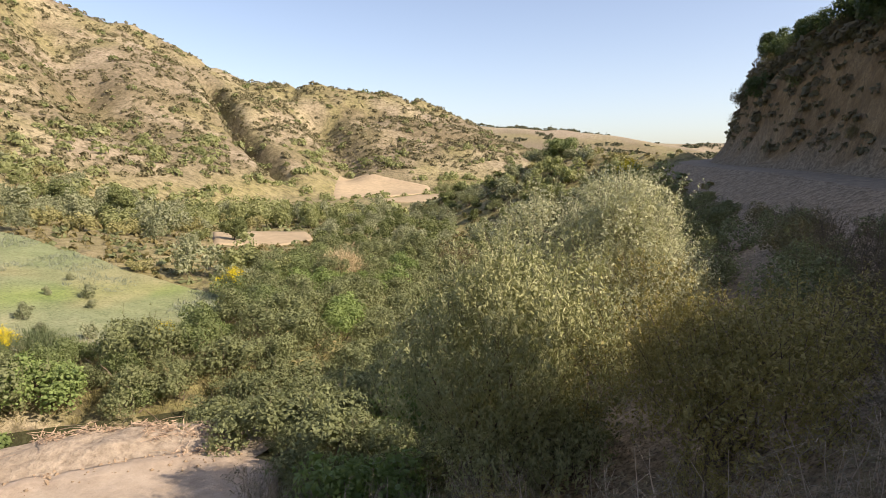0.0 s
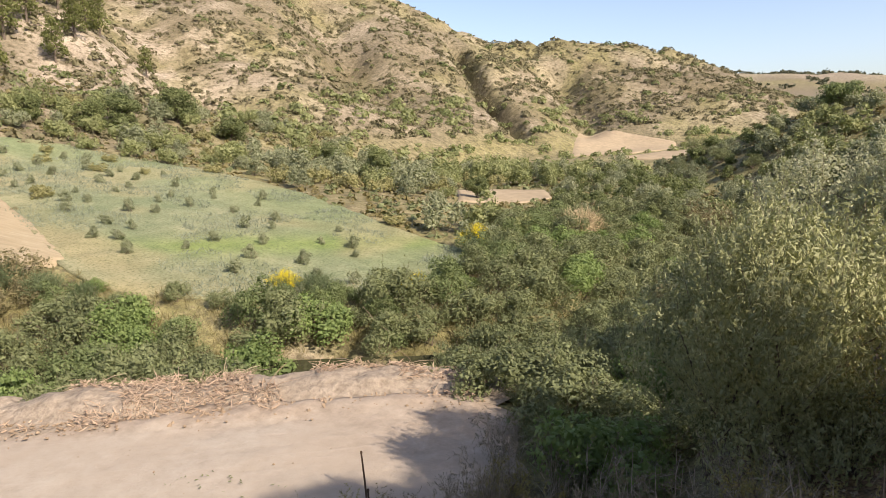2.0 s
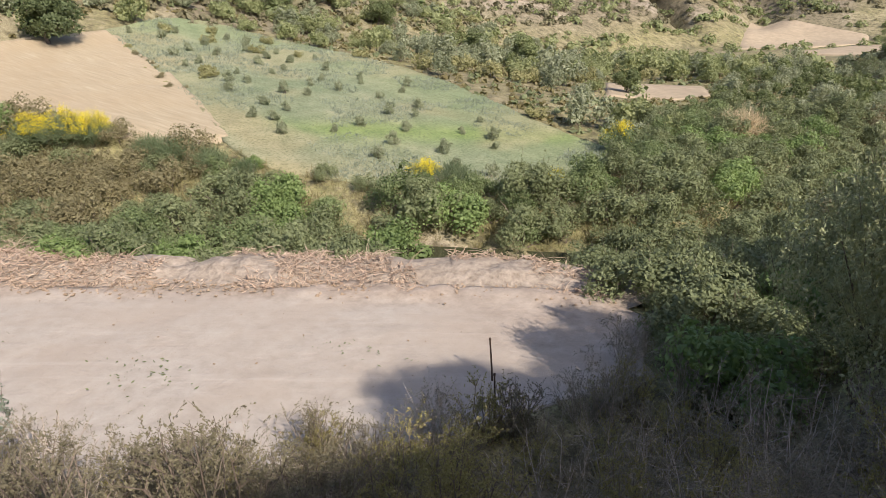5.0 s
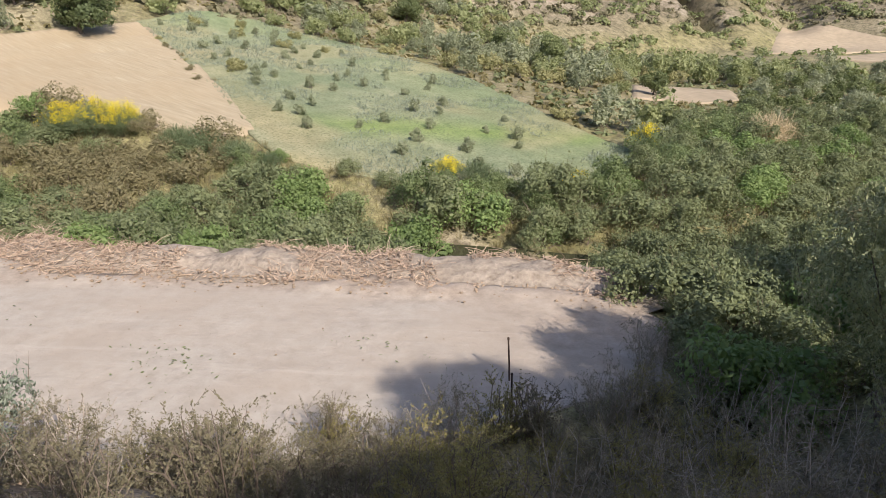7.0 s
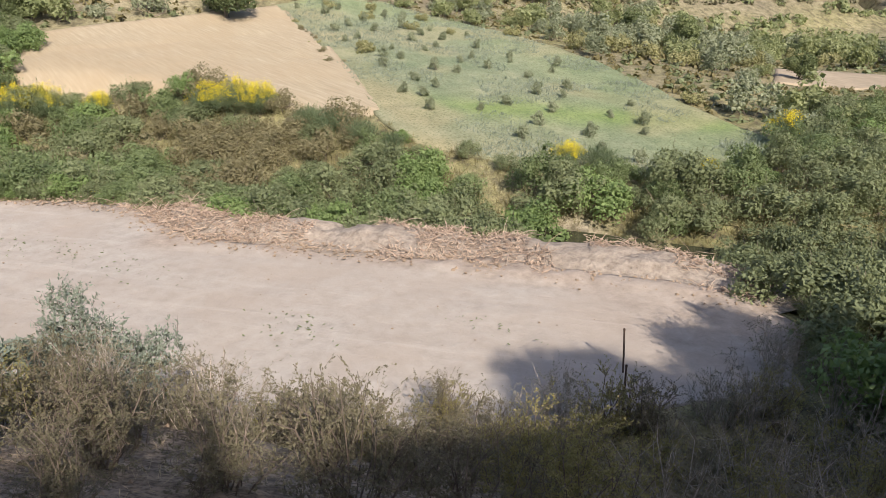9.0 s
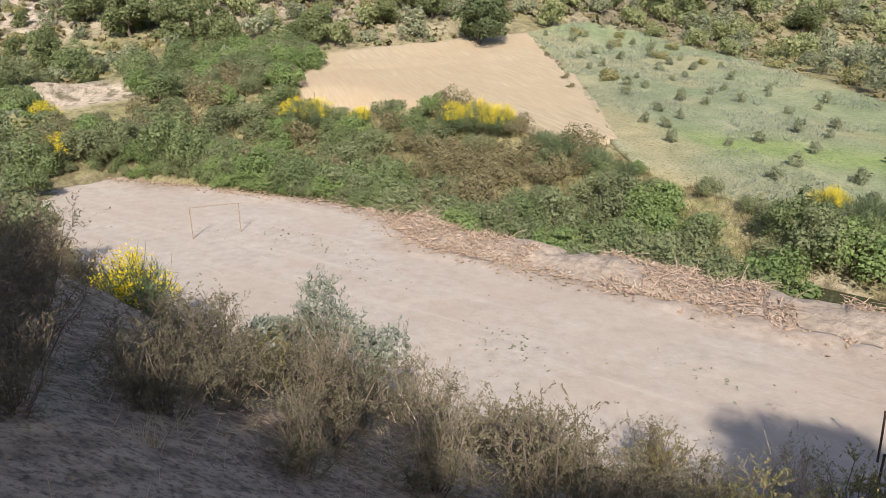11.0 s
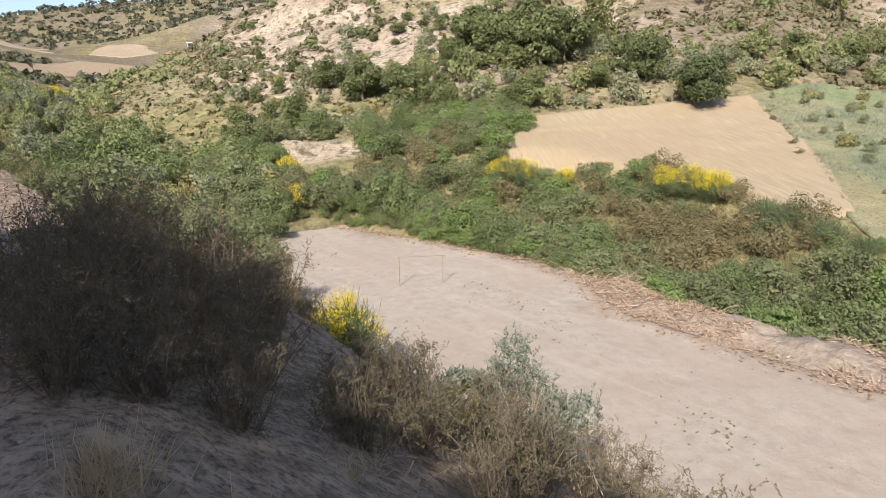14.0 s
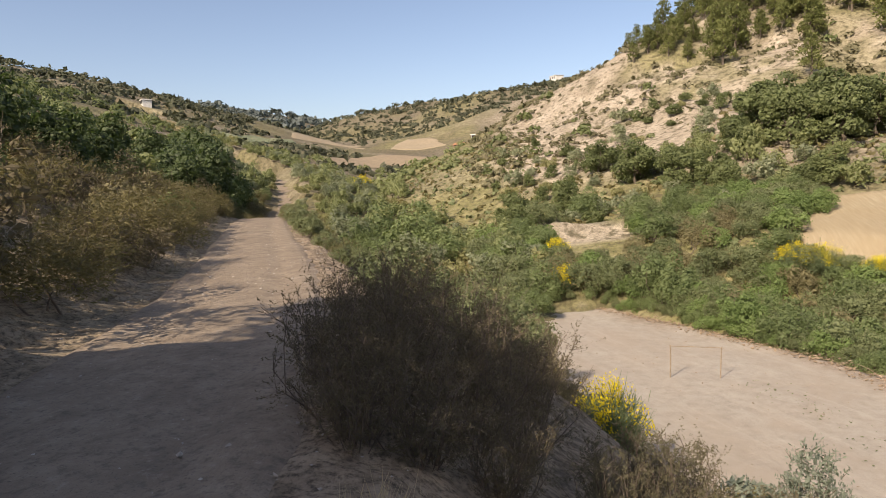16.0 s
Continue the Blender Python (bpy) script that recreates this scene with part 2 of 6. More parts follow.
M_WILDOLIVE = leaf_material("wild_olive_leaf", (0.105, 0.126, 0.068), (0.350, 0.375, 0.220), (0.24, 0.27, 0.12), 0.5, 0.34)
M_FARTREE = leaf_material("far_slope_leaf", (0.048, 0.055, 0.030), (0.135, 0.140, 0.078), (0.10, 0.11, 0.05), 0.7, 0.2)
M_VALLEY = leaf_material("valley_shrub_leaf", (0.110, 0.132, 0.052), (0.345, 0.370, 0.165), (0.28, 0.32, 0.11), 0.55, 0.36)
M_HEATH = leaf_material("yellow_heath_leaf", (0.150, 0.150, 0.058), (0.380, 0.365, 0.165), (0.28, 0.28, 0.09))
M_PALELEAF = leaf_material("bleached_thorn_leaf", (0.140, 0.128, 0.080), (0.340, 0.305, 0.200), (0.2, 0.18, 0.1), 0.7)
M_DRYLEAF = leaf_material("half_dry_leaf", (0.105, 0.098, 0.045), (0.280, 0.250, 0.125), (0.22, 0.19, 0.08))
# blue-grey of distance haze is mixed into this leaf colour
M_HAZEWOOD = leaf_material("haze_tinted_ridge_leaf", (0.075, 0.095, 0.080), (0.165, 0.190, 0.165), (0.10, 0.12, 0.09), 0.7, 0.2)
M_TREE = leaf_material("bushy_tree_leaf", (0.046, 0.062, 0.022), (0.205, 0.238, 0.092), (0.17, 0.21, 0.06))
M_PINE = leaf_material("pine_needle_tuft", (0.060, 0.074, 0.020), (0.190, 0.205, 0.062), (0.16, 0.18, 0.05))
M_MACCHIA = leaf_material("hillside_scrub_leaf", (0.095, 0.090, 0.046), (0.225, 0.208, 0.112), (0.16, 0.15, 0.07), 0.7, 0.25)
M_THORN = leaf_material("dry_thornbush_leaf", (0.090, 0.084, 0.044), (0.230, 0.208, 0.118), (0.21, 0.18, 0.10), 0.7)
M_DARKTHORN = leaf_material("dark_thornbush_leaf", (0.075, 0.064, 0.036), (0.235, 0.198, 0.112), (0.15, 0.125, 0.065), 0.7)
M_YELLOWGREEN = leaf_material("yellow_green_leaf", (0.135, 0.122, 0.040), (0.40, 0.355, 0.135), (0.31, 0.28, 0.07))
M_WILLOW = leaf_material("yellow_willow_leaf", (0.150, 0.172, 0.075), (0.44, 0.455, 0.235), (0.40, 0.42, 0.16), 0.45, 0.26)
M_VERGE = leaf_material("ochre_heath_leaf", (0.085, 0.077, 0.032), (0.225, 0.195, 0.082), (0.20, 0.18, 0.06))
M_BROOMSTEM = leaf_material("broom_rush_stem", (0.060, 0.090, 0.038), (0.185, 0.225, 0.105), (0.16, 0.21, 0.08))
M_FLOWER = leaf_material("broom_yellow_flower", (0.62, 0.50, 0.012), (0.84, 0.71, 0.035), (0.78, 0.64, 0.03), 0.6, 0.3)
M_STRAWBLADE = leaf_material("dry_grass_blade", (0.30, 0.23, 0.12), (0.58, 0.48, 0.29), (0.45, 0.36, 0.18), 0.7, 0.25)
M_TWIG = plain_material("grey_brown_twig", (0.095, 0.073, 0.056), (0.24, 0.19, 0.15), 12.0)
M_PALETWIG = plain_material("bleached_twig", (0.25, 0.205, 0.165), (0.52, 0.45, 0.37), 12.0)
M_BARK = plain_material("rough_bark", (0.07, 0.055, 0.042), (0.20, 0.165, 0.13), 9.0, 0.95, 0.8, 0.03)
M_CANE = leaf_material("broken_dry_cane", (0.20, 0.135, 0.085), (0.60, 0.475, 0.335), (0.2, 0.15, 0.1), 0.8, 0.05)
M_CLOD = plain_material("dry_earth_clod", (0.21, 0.155, 0.105), (0.35, 0.27, 0.19), 6.0, 0.95, 0.6, 0.03)
M_SPOIL = plain_material("scraped_root_earth", (0.18, 0.145, 0.110), (0.39, 0.335, 0.268), 5.0, 0.95, 1.0, 0.09)
M_STONE = plain_material("pale_road_stone", (0.30, 0.27, 0.235), (0.52, 0.48, 0.43), 9.0, 0.9, 0.5, 0.01)
M_STAKE = plain_material("rusty_iron_stake", (0.035, 0.024, 0.018), (0.10, 0.065, 0.042), 20.0, 0.8)
M_PEG = plain_material("weathered_wooden_peg", (0.20, 0.15, 0.10), (0.38, 0.30, 0.21), 14.0)
M_PLASTER = plain_material("whitewashed_plaster", (0.62, 0.60, 0.55), (0.80, 0.78, 0.73), 1.5)
M_TILE = plain_material("terracotta_roof_tile", (0.34, 0.15, 0.08), (0.50, 0.25, 0.15), 3.0)
M_DARK = plain_material("dark_window_opening", (0.03, 0.03, 0.035), (0.05, 0.05, 0.055), 3.0, 0.3)
M_BRICK = plain_material("bare_brick_block", (0.40, 0.22, 0.14), (0.52, 0.31, 0.21), 2.0)

# ---- the lie of the land ----
TABLE = np.random.RandomState(7).rand(256, 256)


def vnoise(x, y, size, seed=0):
    """Smooth value noise, 0 to 1, with cells of that size in metres."""
    u, v = np.asarray(x, float) / size + seed * 17.31, np.asarray(y, float) / size + seed * 9.77
    i, j = np.floor(u).astype(int), np.floor(v).astype(int)
    a, b = u - i, v - j
    a, b = a * a * (3 - 2 * a), b * b * (3 - 2 * b)
    T = lambda p, q: TABLE[p % 256, q % 256]
    return (T(i, j) * (1 - a) + T(i + 1, j) * a) * (1 - b) + (T(i, j + 1) * (1 - a) + T(i + 1, j + 1) * a) * b


def fbm(x, y, size, seed=0, octaves=4):
    return sum(vnoise(x, y, size / 2**k, seed + k) * 0.5**k for k in range(octaves)) / (2 - 0.5 ** (octaves - 1)) - 0.5


def smooth(a, b, v):
    k = np.clip((v - a) / (b - a), 0, 1)
    return k * k * (3 - 2 * k)


def along(x, y, line):
    """Nearest point of a polyline of (x, y, z): distance, signed to the right of its run, height there, and how far along."""
    x, y = np.asarray(x, float), np.asarray(y, float)
    best, side, high, far = np.full(x.shape, 1e9), np.zeros(x.shape), np.zeros(x.shape), np.zeros(x.shape)
    if 0 < x.size < 300:
        p = np.asarray(line, float)
        a, d = p[:-1], np.diff(p, axis=0)
        n2 = (d[:, :2] ** 2).sum(1)
        k = np.clip(((x[..., None] - a[:, 0]) * d[:, 0] + (y[..., None] - a[:, 1]) * d[:, 1]) / n2, 0, 1)
        ex, ey = x[..., None] - a[:, 0] - k * d[:, 0], y[..., None] - a[:, 1] - k * d[:, 1]
        gap = np.hypot(ex, ey)
        i = gap.argmin(-1)[..., None]
        at = lambda v: np.take_along_axis(np.broadcast_to(v, gap.shape), i, -1)[..., 0]
        long = np.sqrt(n2)
        return at(gap), np.sign(at((x[..., None] - a[:, 0]) * d[:, 1] - (y[..., None] - a[:, 1]) * d[:, 0])), at(a[:, 2] + k * d[:, 2]), at(np.r_[0, np.cumsum(long)[:-1]] + k * long)
    run = 0.0
    for (ax, ay, az), (bx, by, bz) in zip(line, line[1:]):
        dx, dy = bx - ax, by - ay
        n = math.hypot(dx, dy)
        k = np.clip(((x - ax) * dx + (y - ay) * dy) / n**2, 0, 1)
        d = np.hypot(x - ax - k * dx, y - ay - k * dy)
        near = d < best
        best = np.where(near, d, best)
        side = np.where(near, np.sign((x - ax) * dy - (y - ay) * dx), side)
        high, far = np.where(near, az + k * (bz - az), high), np.where(near, run + k * n, far)
        run += n
    return best, side, high, far


def curve(line, steps=8):
    """A polyline rounded through its points (Catmull-Rom)."""
    p = [Vector(v) for v in line]
    p = [2 * p[0] - p[1], *p, 2 * p[-1] - p[-2]]
    out = []
    for a, b, c, d in zip(p, p[1:], p[2:], p[3:]):
        for k in range(steps):
            t = k / steps
            out.append(tuple(0.5 * (2 * b + (c - a) * t + (2 * a - 5 * b + 4 * c - d) * t**2 + (3 * b - a - 3 * c + d) * t**3)))
    return out + [tuple(p[-2])]


def bearing(yaw, far, z):
    """A place by its direction (degrees left of +y), distance and height."""
    return (-0.7 - far * math.sin(radians(yaw)), -0.7 + far * math.cos(radians(yaw)), z)


ROAD = curve([(-175, -150, 9), (-140, -118, 5.6), (-122, -88, 3.9), (-106, -63.5, 3.1), (-94, -54.6, 1.6), (-78, -45, -1.2), (-60, -36, -3.4), (-46, -28.8, -1.4), (-40, -25.2, -0.5), (-32, -20.6, -0.2), (-24, -15.8, -0.2), (-10.6, -7.6, -0.1), (0, -2.65, 0),
              (6, 1.2, 0.1), (11, 7, 0.35), (14.5, 15, 0.75), (17, 24.5, 1.1), (19.5, 36.6, 1.6), (21.5, 54, 2.2), (27, 68, 2.8), (45, 82, 4), (90, 95, 7)], 4)
STREAM = curve([(-120, -40, -3.5), (-80, -14, -5), (-58, -3, -6.2), (-42, 6, -6.8), (-31, 11, -7), (-24.5, 13.6, -7), (-18, 15.8, -7), (-12.5, 18.2, -7), (-6.5, 21.5, -7.1),
                (-1, 29, -7.2), (1, 42, -7.4), (-5, 62, -7.4), (-2, 90, -7.2), (6, 140, -6.5)], 4)
# ridges, each with the fall of its flanks
SPUR = [(-11, 38, -5.6), (-34, 49.5, -3.8), (-57.5, 48, 0.7), (-62, 33, 0.9), (-66, 14, 0.2)]
SHOULDER = [(30, 66, 4.2), (20, 80, 3.7), (14, 88, 3.1), (-1, 101, -2.5), (-9, 112, -6)]
MAIN = curve([bearing(-16, 245, -6), bearing(-9, 240, 2), bearing(-5.6, 236, 9), bearing(-1.7, 236, 19), bearing(2.2, 236, 27.5), bearing(8, 236, 29), bearing(13.5, 236, 32), bearing(17, 236, 35.5),
              bearing(22, 236, 42), bearing(28.6, 236, 52.5), bearing(40, 222, 62), bearing(52, 200, 60), bearing(62, 175, 54), bearing(72, 155, 47)], 3)
EAST = curve([bearing(72, 155, 47), bearing(80, 145, 39.5), bearing(85, 140, 33.5), bearing(88, 134, 26), bearing(91.5, 130, 20), bearing(95.7, 124, 14), bearing(97.8, 118, 9), bearing(100.6, 112, 1)], 3)
BEYOND = [bearing(88, 380, 60), bearing(95.7, 380, 57), bearing(102.4, 390, 52), bearing(106, 400, 49), bearing(109, 400, 47), bearing(113, 410, 45), bearing(116, 420, 38), bearing(118, 430, 30)]
WESTHILL = [bearing(160, 190, 42), bearing(148, 230, 44), bearing(139.5, 270, 46), bearing(134, 300, 47), bearing(129, 420, 50), bearing(126, 520, 50)]
FARVALLEY = [bearing(132, 900, 118), bearing(126, 1000, 122), bearing(121, 1050, 118), bearing(118, 1150, 106), bearing(115, 1250, 100), bearing(110, 1350, 130)]
FAREAST = [bearing(14, 900, 62), bearing(2, 800, 62), bearing(-1.5, 720, 55), bearing(-3.5, 720, 53), bearing(-6.6, 700, 42), bearing(-9.5, 700, 45), bearing(-12.3, 700, 37), bearing(-16.5, 720, 29), bearing(-19, 720, 32), bearing(-24, 760, 32), bearing(-40, 800, 60)]
GULLIES = [([bearing(19.5, 215, 0), bearing(18.2, 190, 0), bearing(16.2, 165, 0), bearing(13, 146, 0)], 9, 3.0), ([bearing(10.5, 210, 0), bearing(8.5, 180, 0), bearing(8, 160, 0)], 6, 6),
           ([bearing(46, 200, 0), bearing(45, 160, 0), bearing(41, 120, 0)], 8, 12), ([bearing(31, 220, 0), bearing(29, 180, 0), bearing(27, 150, 0)], 6, 8),
           ([bearing(56, 180, 0), bearing(55, 140, 0), bearing(52, 110, 0)], 5, 10), ([bearing(71, 150, 0), bearing(72, 115, 0), bearing(73, 85, 0)], 4, 9)]
SAND = -5.5
LOT_FAR = curve([(-36.5, -2.6, SAND), (-34, 0.2, SAND), (-30.5, 3.3, SAND), (-27.5, 6.2, SAND), (-24.5, 7.4, SAND), (-21.5, 7.4, SAND), (-19, 8.3, SAND), (-16.5, 10, SAND), (-14, 11.4, SAND), (-11, 13.2, SAND),
                 (-8, 14.8, SAND), (-6, 15.2, SAND), (-4.4, 14.6, SAND)], 3)
LOT_NEAR = curve([(-35.5, -4.6, SAND), (-33, -4.9, SAND), (-28.6, -4.3, SAND), (-24.4, -3.5, SAND), (-21.3, -2.2, SAND), (-18.3, -1.2, SAND), (-15.5, 0, SAND), (-12.5, 2, SAND), (-10.2, 3.8, SAND),
                  (-8.3, 5.6, SAND), (-6.2, 7.8, SAND), (-4.8, 10, SAND), (-3.6, 12.4, SAND)], 3)
BANK = [bearing(87, 56.5, -2.4), bearing(90.5, 54, -1.7), bearing(96.5, 53.5, -1.7), bearing(100, 56, -3.2)]
UPVALLEY = (-0.94, -0.34)


def inside(x, y, one, other):
    """Whether a place lies in the strip between two lines."""
    ring = [p[:2] for p in one] + [p[:2] for p in other[::-1]]
    x, y = np.asarray(x, float), np.asarray(y, float)
    odd = np.zeros(x.shape, bool)
    for (ax, ay), (bx, by) in zip(ring, ring[1:] + ring[:1]):
        if ay != by:
            odd ^= ((ay > y) != (by > y)) & (x < (bx - ax) * (y - ay) / (by - ay) + ax)
    return odd


def ridge(x, y, line, fall, foot=0.0):
    out = np.full(np.shape(x), -1e9)
    for a, b in zip(line, line[1:]):
        d, _, z, _ = along(x, y, (a, b))
        out = np.maximum(out, z - (fall + 0.0045 * np.clip(z, 0, 80) * (foot > 0)) * d + foot * np.minimum(d, 110) ** 2 * 0.001)
    return out


def hills(x, y):
    rough = fbm(x, y, 38, 3, 5)
    h = ridge(x, y, MAIN, 0.33, 0.4)
    h = np.maximum(h, ridge(x, y, EAST, 0.38, 0.4))
    h = h + rough * 9 * smooth(-4, 14, h)
    rill = 1 - np.abs(2 * vnoise(x + 6 * rough, y, 17, 14) - 1)
    h = h - (2.6 * rill**3 + 1.6 * np.abs(fbm(x, y, 9, 18, 3))) * smooth(3, 16, h)
    for line, deep, wide in GULLIES:
        d, _, _, _ = along(x, y, line)
        h = h - deep * np.exp(-(d / wide) ** 2) * smooth(-3, 6, h)
    far = np.maximum.reduce([ridge(x, y, BEYOND, 0.30), ridge(x, y, WESTHILL, 0.30), ridge(x, y, FARVALLEY, 0.30), ridge(x, y, FAREAST, 0.16)])
    return np.maximum(h, far + fbm(x, y, 60, 11, 5) * 10 * smooth(-4, 25, far))


def land(x, y):
    """Height of the natural ground."""
    x, y = np.asarray(x, float), np.asarray(y, float)
    p = x * UPVALLEY[0] + y * UPVALLEY[1]
    base = -5.6 + 12.5 * np.clip((p - 50) / 150, 0, 1.9) ** 1.3 + 0.035 * np.clip(y - 95, 0, 140) + 0.012 * np.clip(y - 235, 0, 900)
    base = base + fbm(x, y, 14, 5) * 0.9
    spur = ridge(x, y, SPUR, 0.145)
    base = np.maximum(base, spur + 0.25 * fbm(x, y, 9, 8))
    base = np.maximum(base, ridge(x, y, SHOULDER, 0.52) + 1.2 * fbm(x, y, 8, 9))
    base = np.maximum(base, ridge(x, y, BANK, 0.8) + 1.2 * fbm(x, y, 5, 23))
    h = hills(x, y)
    base = np.where(h > base - 2, np.logaddexp(base * 1.2, h * 1.2) / 1.2, base)
    # the stream's bed
    d, _, z, _ = along(x, y, STREAM)
    bed = z - 0.25 + 0.42 * np.clip(d - 1.3 - 0.9 * vnoise(x, y, 3, 4), 0, 9)
    base = base + (np.minimum(base, bed) - base) * smooth(9.5, 6.0, d) * smooth(52, 40, y) * smooth(-50, -41, x)
    # the road's slope: bank above, fall below
    d, side, z, run = along(x, y, ROAD)
    right = d * side
    lumps = fbm(x, y, 5, 2, 4) * np.clip((d - 2) / 5, 0, 1)
    fall = z - (0.66 - 0.17 * smooth(4, 14, y) * smooth(-6, 2, x)) * np.clip(d - 2.0, 0, 60) + 1.1 * lumps
    base = np.where(right < 0, np.maximum(base, np.where(d < 45, fall, -50)), base)
    q = 0.407 * x + 0.914 * y
    cut = 0.4 + 4.2 * smooth(8, 22, y) + 1.9 * smooth(24, 38, y) * smooth(70, 58, y) + 3.8 * smooth(-10.5, -6.5, q) * (1 - smooth(8, 22, y))
    steep = 0.34 + 0.56 * smooth(-11, -7, q) - 0.15 * smooth(12, 30, y)
    up = z + cut * smooth(1.9, 2.4 + 0.35 * cut, d) + np.clip(steep * (d - 2.6), 0, 24 + 1.3 * smooth(2, -3, q) + 0.05 * d - 6.5 * smooth(7, 11, q)) + 1.6 * lumps + (2.6 * fbm(x, y, 3.6, 66, 3) + 1.2 * fbm(x, y, 1.4, 67, 2)) * smooth(2.2, 3.4, d) * smooth(8, 16, y)
    base = np.where((right > 0) & (d > 1.5), np.maximum(up, np.where(d > 8, base, -50)), base)
    base = np.where(d < 2.0, z + (base - z) * smooth(1.6, 2.0, d), base)
    # the levelled lot
    lot = inside(x, y, LOT_FAR, LOT_NEAR)
    w = np.maximum(smooth(2.6, 0.0, along(x, y, LOT_NEAR)[0]), smooth(1.3, 0.2, along(x, y, LOT_FAR)[0]))
    return np.where(lot, SAND, base + (SAND - base) * w)


def spread(a, low, high):
    """Grid lines from the horizon to the horizon, close together round a, and evenly spaced out to low and high."""
    def out(far):
        v, step = [0.0], 0.46
        while v[-1] < 3200:
            step = min(0.029 * math.hypot(v[-1], 16), 2.1) if v[-1] < far else step * 1.13
            v.append(v[-1] + step)
        return np.array(v)

    return a + np.r_[-out(a - low)[:0:-1], out(high - a)]


def mesh_from(name, verts, faces, material, smooth_shade=True):
    me = bpy.data.meshes.new(name)
    verts, faces = np.asarray(verts, np.float32), np.asarray(faces, np.int32)
    me.vertices.add(len(verts))
    me.vertices.foreach_set("co", verts.ravel())
    k = faces.shape[1]
    me.loops.add(faces.size)
    me.loops.foreach_set("vertex_index", faces.ravel())
    me.polygons.add(len(faces))
    me.polygons.foreach_set("loop_start", np.arange(0, faces.size, k, dtype=np.int32))
    me.polygons.foreach_set("use_smooth", np.full(len(faces), smooth_shade))
    me.update(calc_edges=True)
    me.materials.append(material)
    return me


def grid_faces(n, m):
    i = np.arange((n - 1) * m).reshape(n - 1, m)[:, :-1].ravel()
    return np.stack([i, i + 1, i + m + 1, i + m], 1)


def zones(me, values):
    a = me.color_attributes.new("zone", "FLOAT_COLOR", "POINT")
    rgba = np.ones((len(values), 4), np.float32)
    rgba[:, : values.shape[1]] = values
    a.data.foreach_set("color", rgba.ravel())


GREEN_FAR = curve([(-11.5, 36.4, 0), (-22, 41.5, 0), (-34, 47.5, 0), (-46, 48.5, 0), (-57, 46.5, 0), (-60, 42, 0)], 5)
GREEN_NEAR = curve([(-11.5, 28.5, 0), (-16, 24.2, 0), (-21, 21.6, 0), (-26.5, 21.0, 0), (-33.7, 24.65, 0), (-43.0, 28.85, 0), (-54.1, 32.85, 0), (-58, 33.9, 0)], 5)
STRAW_A = curve([(-28.6, 22.3, 0), (-33.7, 25.1, 0), (-43.0, 29.3, 0), (-54.1, 33.3, 0), (-58, 34.3, 0)], 6)
STRAW_B = curve([(-29.6, 20.0, 0), (-38, 17.2, 0), (-43.4, 13.4, 0), (-46.4, 9.6, 0), (-51, 10.2, 0), (-58.5, 14.5, 0)], 6)


# small far plots of mown straw and fallow ground, each between two edges
PLOTS = [([bearing(9.6, 138, 0), bearing(5.4, 143, 0), bearing(1.0, 153, 0)], [bearing(8.9, 177, 0), bearing(5.3, 170, 0), bearing(1.0, 164, 0)]),
         ([bearing(5.7, 131, 0), bearing(2, 130, 0), bearing(-2.5, 133, 0)], [bearing(5.4, 136, 0), bearing(2, 148, 0), bearing(-3, 150, 0)]),
         ([bearing(19.3, 60, 0), bearing(14.6, 63.5, 0), bearing(10.8, 72, 0)], [bearing(19.3, 70, 0), bearing(16.6, 82, 0), bearing(11.2, 80, 0)]),
         ([bearing(117, 165, 0), bearing(111.4, 186, 0), bearing(104.5, 180, 0)], [bearing(116.6, 190, 0), bearing(111.3, 240, 0), bearing(105, 215, 0)]),
         ([bearing(125, 156, 0), bearing(122.6, 172, 0), bearing(118.7, 228, 0)], [bearing(125.4, 178, 0), bearing(122.6, 206, 0), bearing(118.9, 256, 0)]),
         ([bearing(110.8, 266, 0), bearing(108.4, 250, 0), bearing(105.9, 252, 0)], [bearing(110.5, 274, 0), bearing(109.3, 288, 0), bearing(106.7, 272, 0)]),
         ([bearing(119.0, 262, 0), bearing(116, 270, 0), bearing(112.8, 268, 0)], [bearing(119.2, 280, 0), bearing(116, 296, 0), bearing(113.2, 292, 0)])]


def built(x, y):
    """Ground that lies under a made surface is kept a little lower."""
    d, _, _, _ = along(x, y, ROAD)
    low = 0.10 * smooth(1.5, 1.2, d)
    for one, other in ((LOT_FAR, LOT_NEAR), (GREEN_FAR, GREEN_NEAR), (STRAW_A, STRAW_B), *((a, b) for a, b in PLOTS)):
        edge = np.minimum(along(x, y, one)[0], along(x, y, other)[0])
        within = inside(x, y, one, other)
        low = np.maximum(low, 0.34 * smooth(0.1, 1.0, edge) * within)
    return low


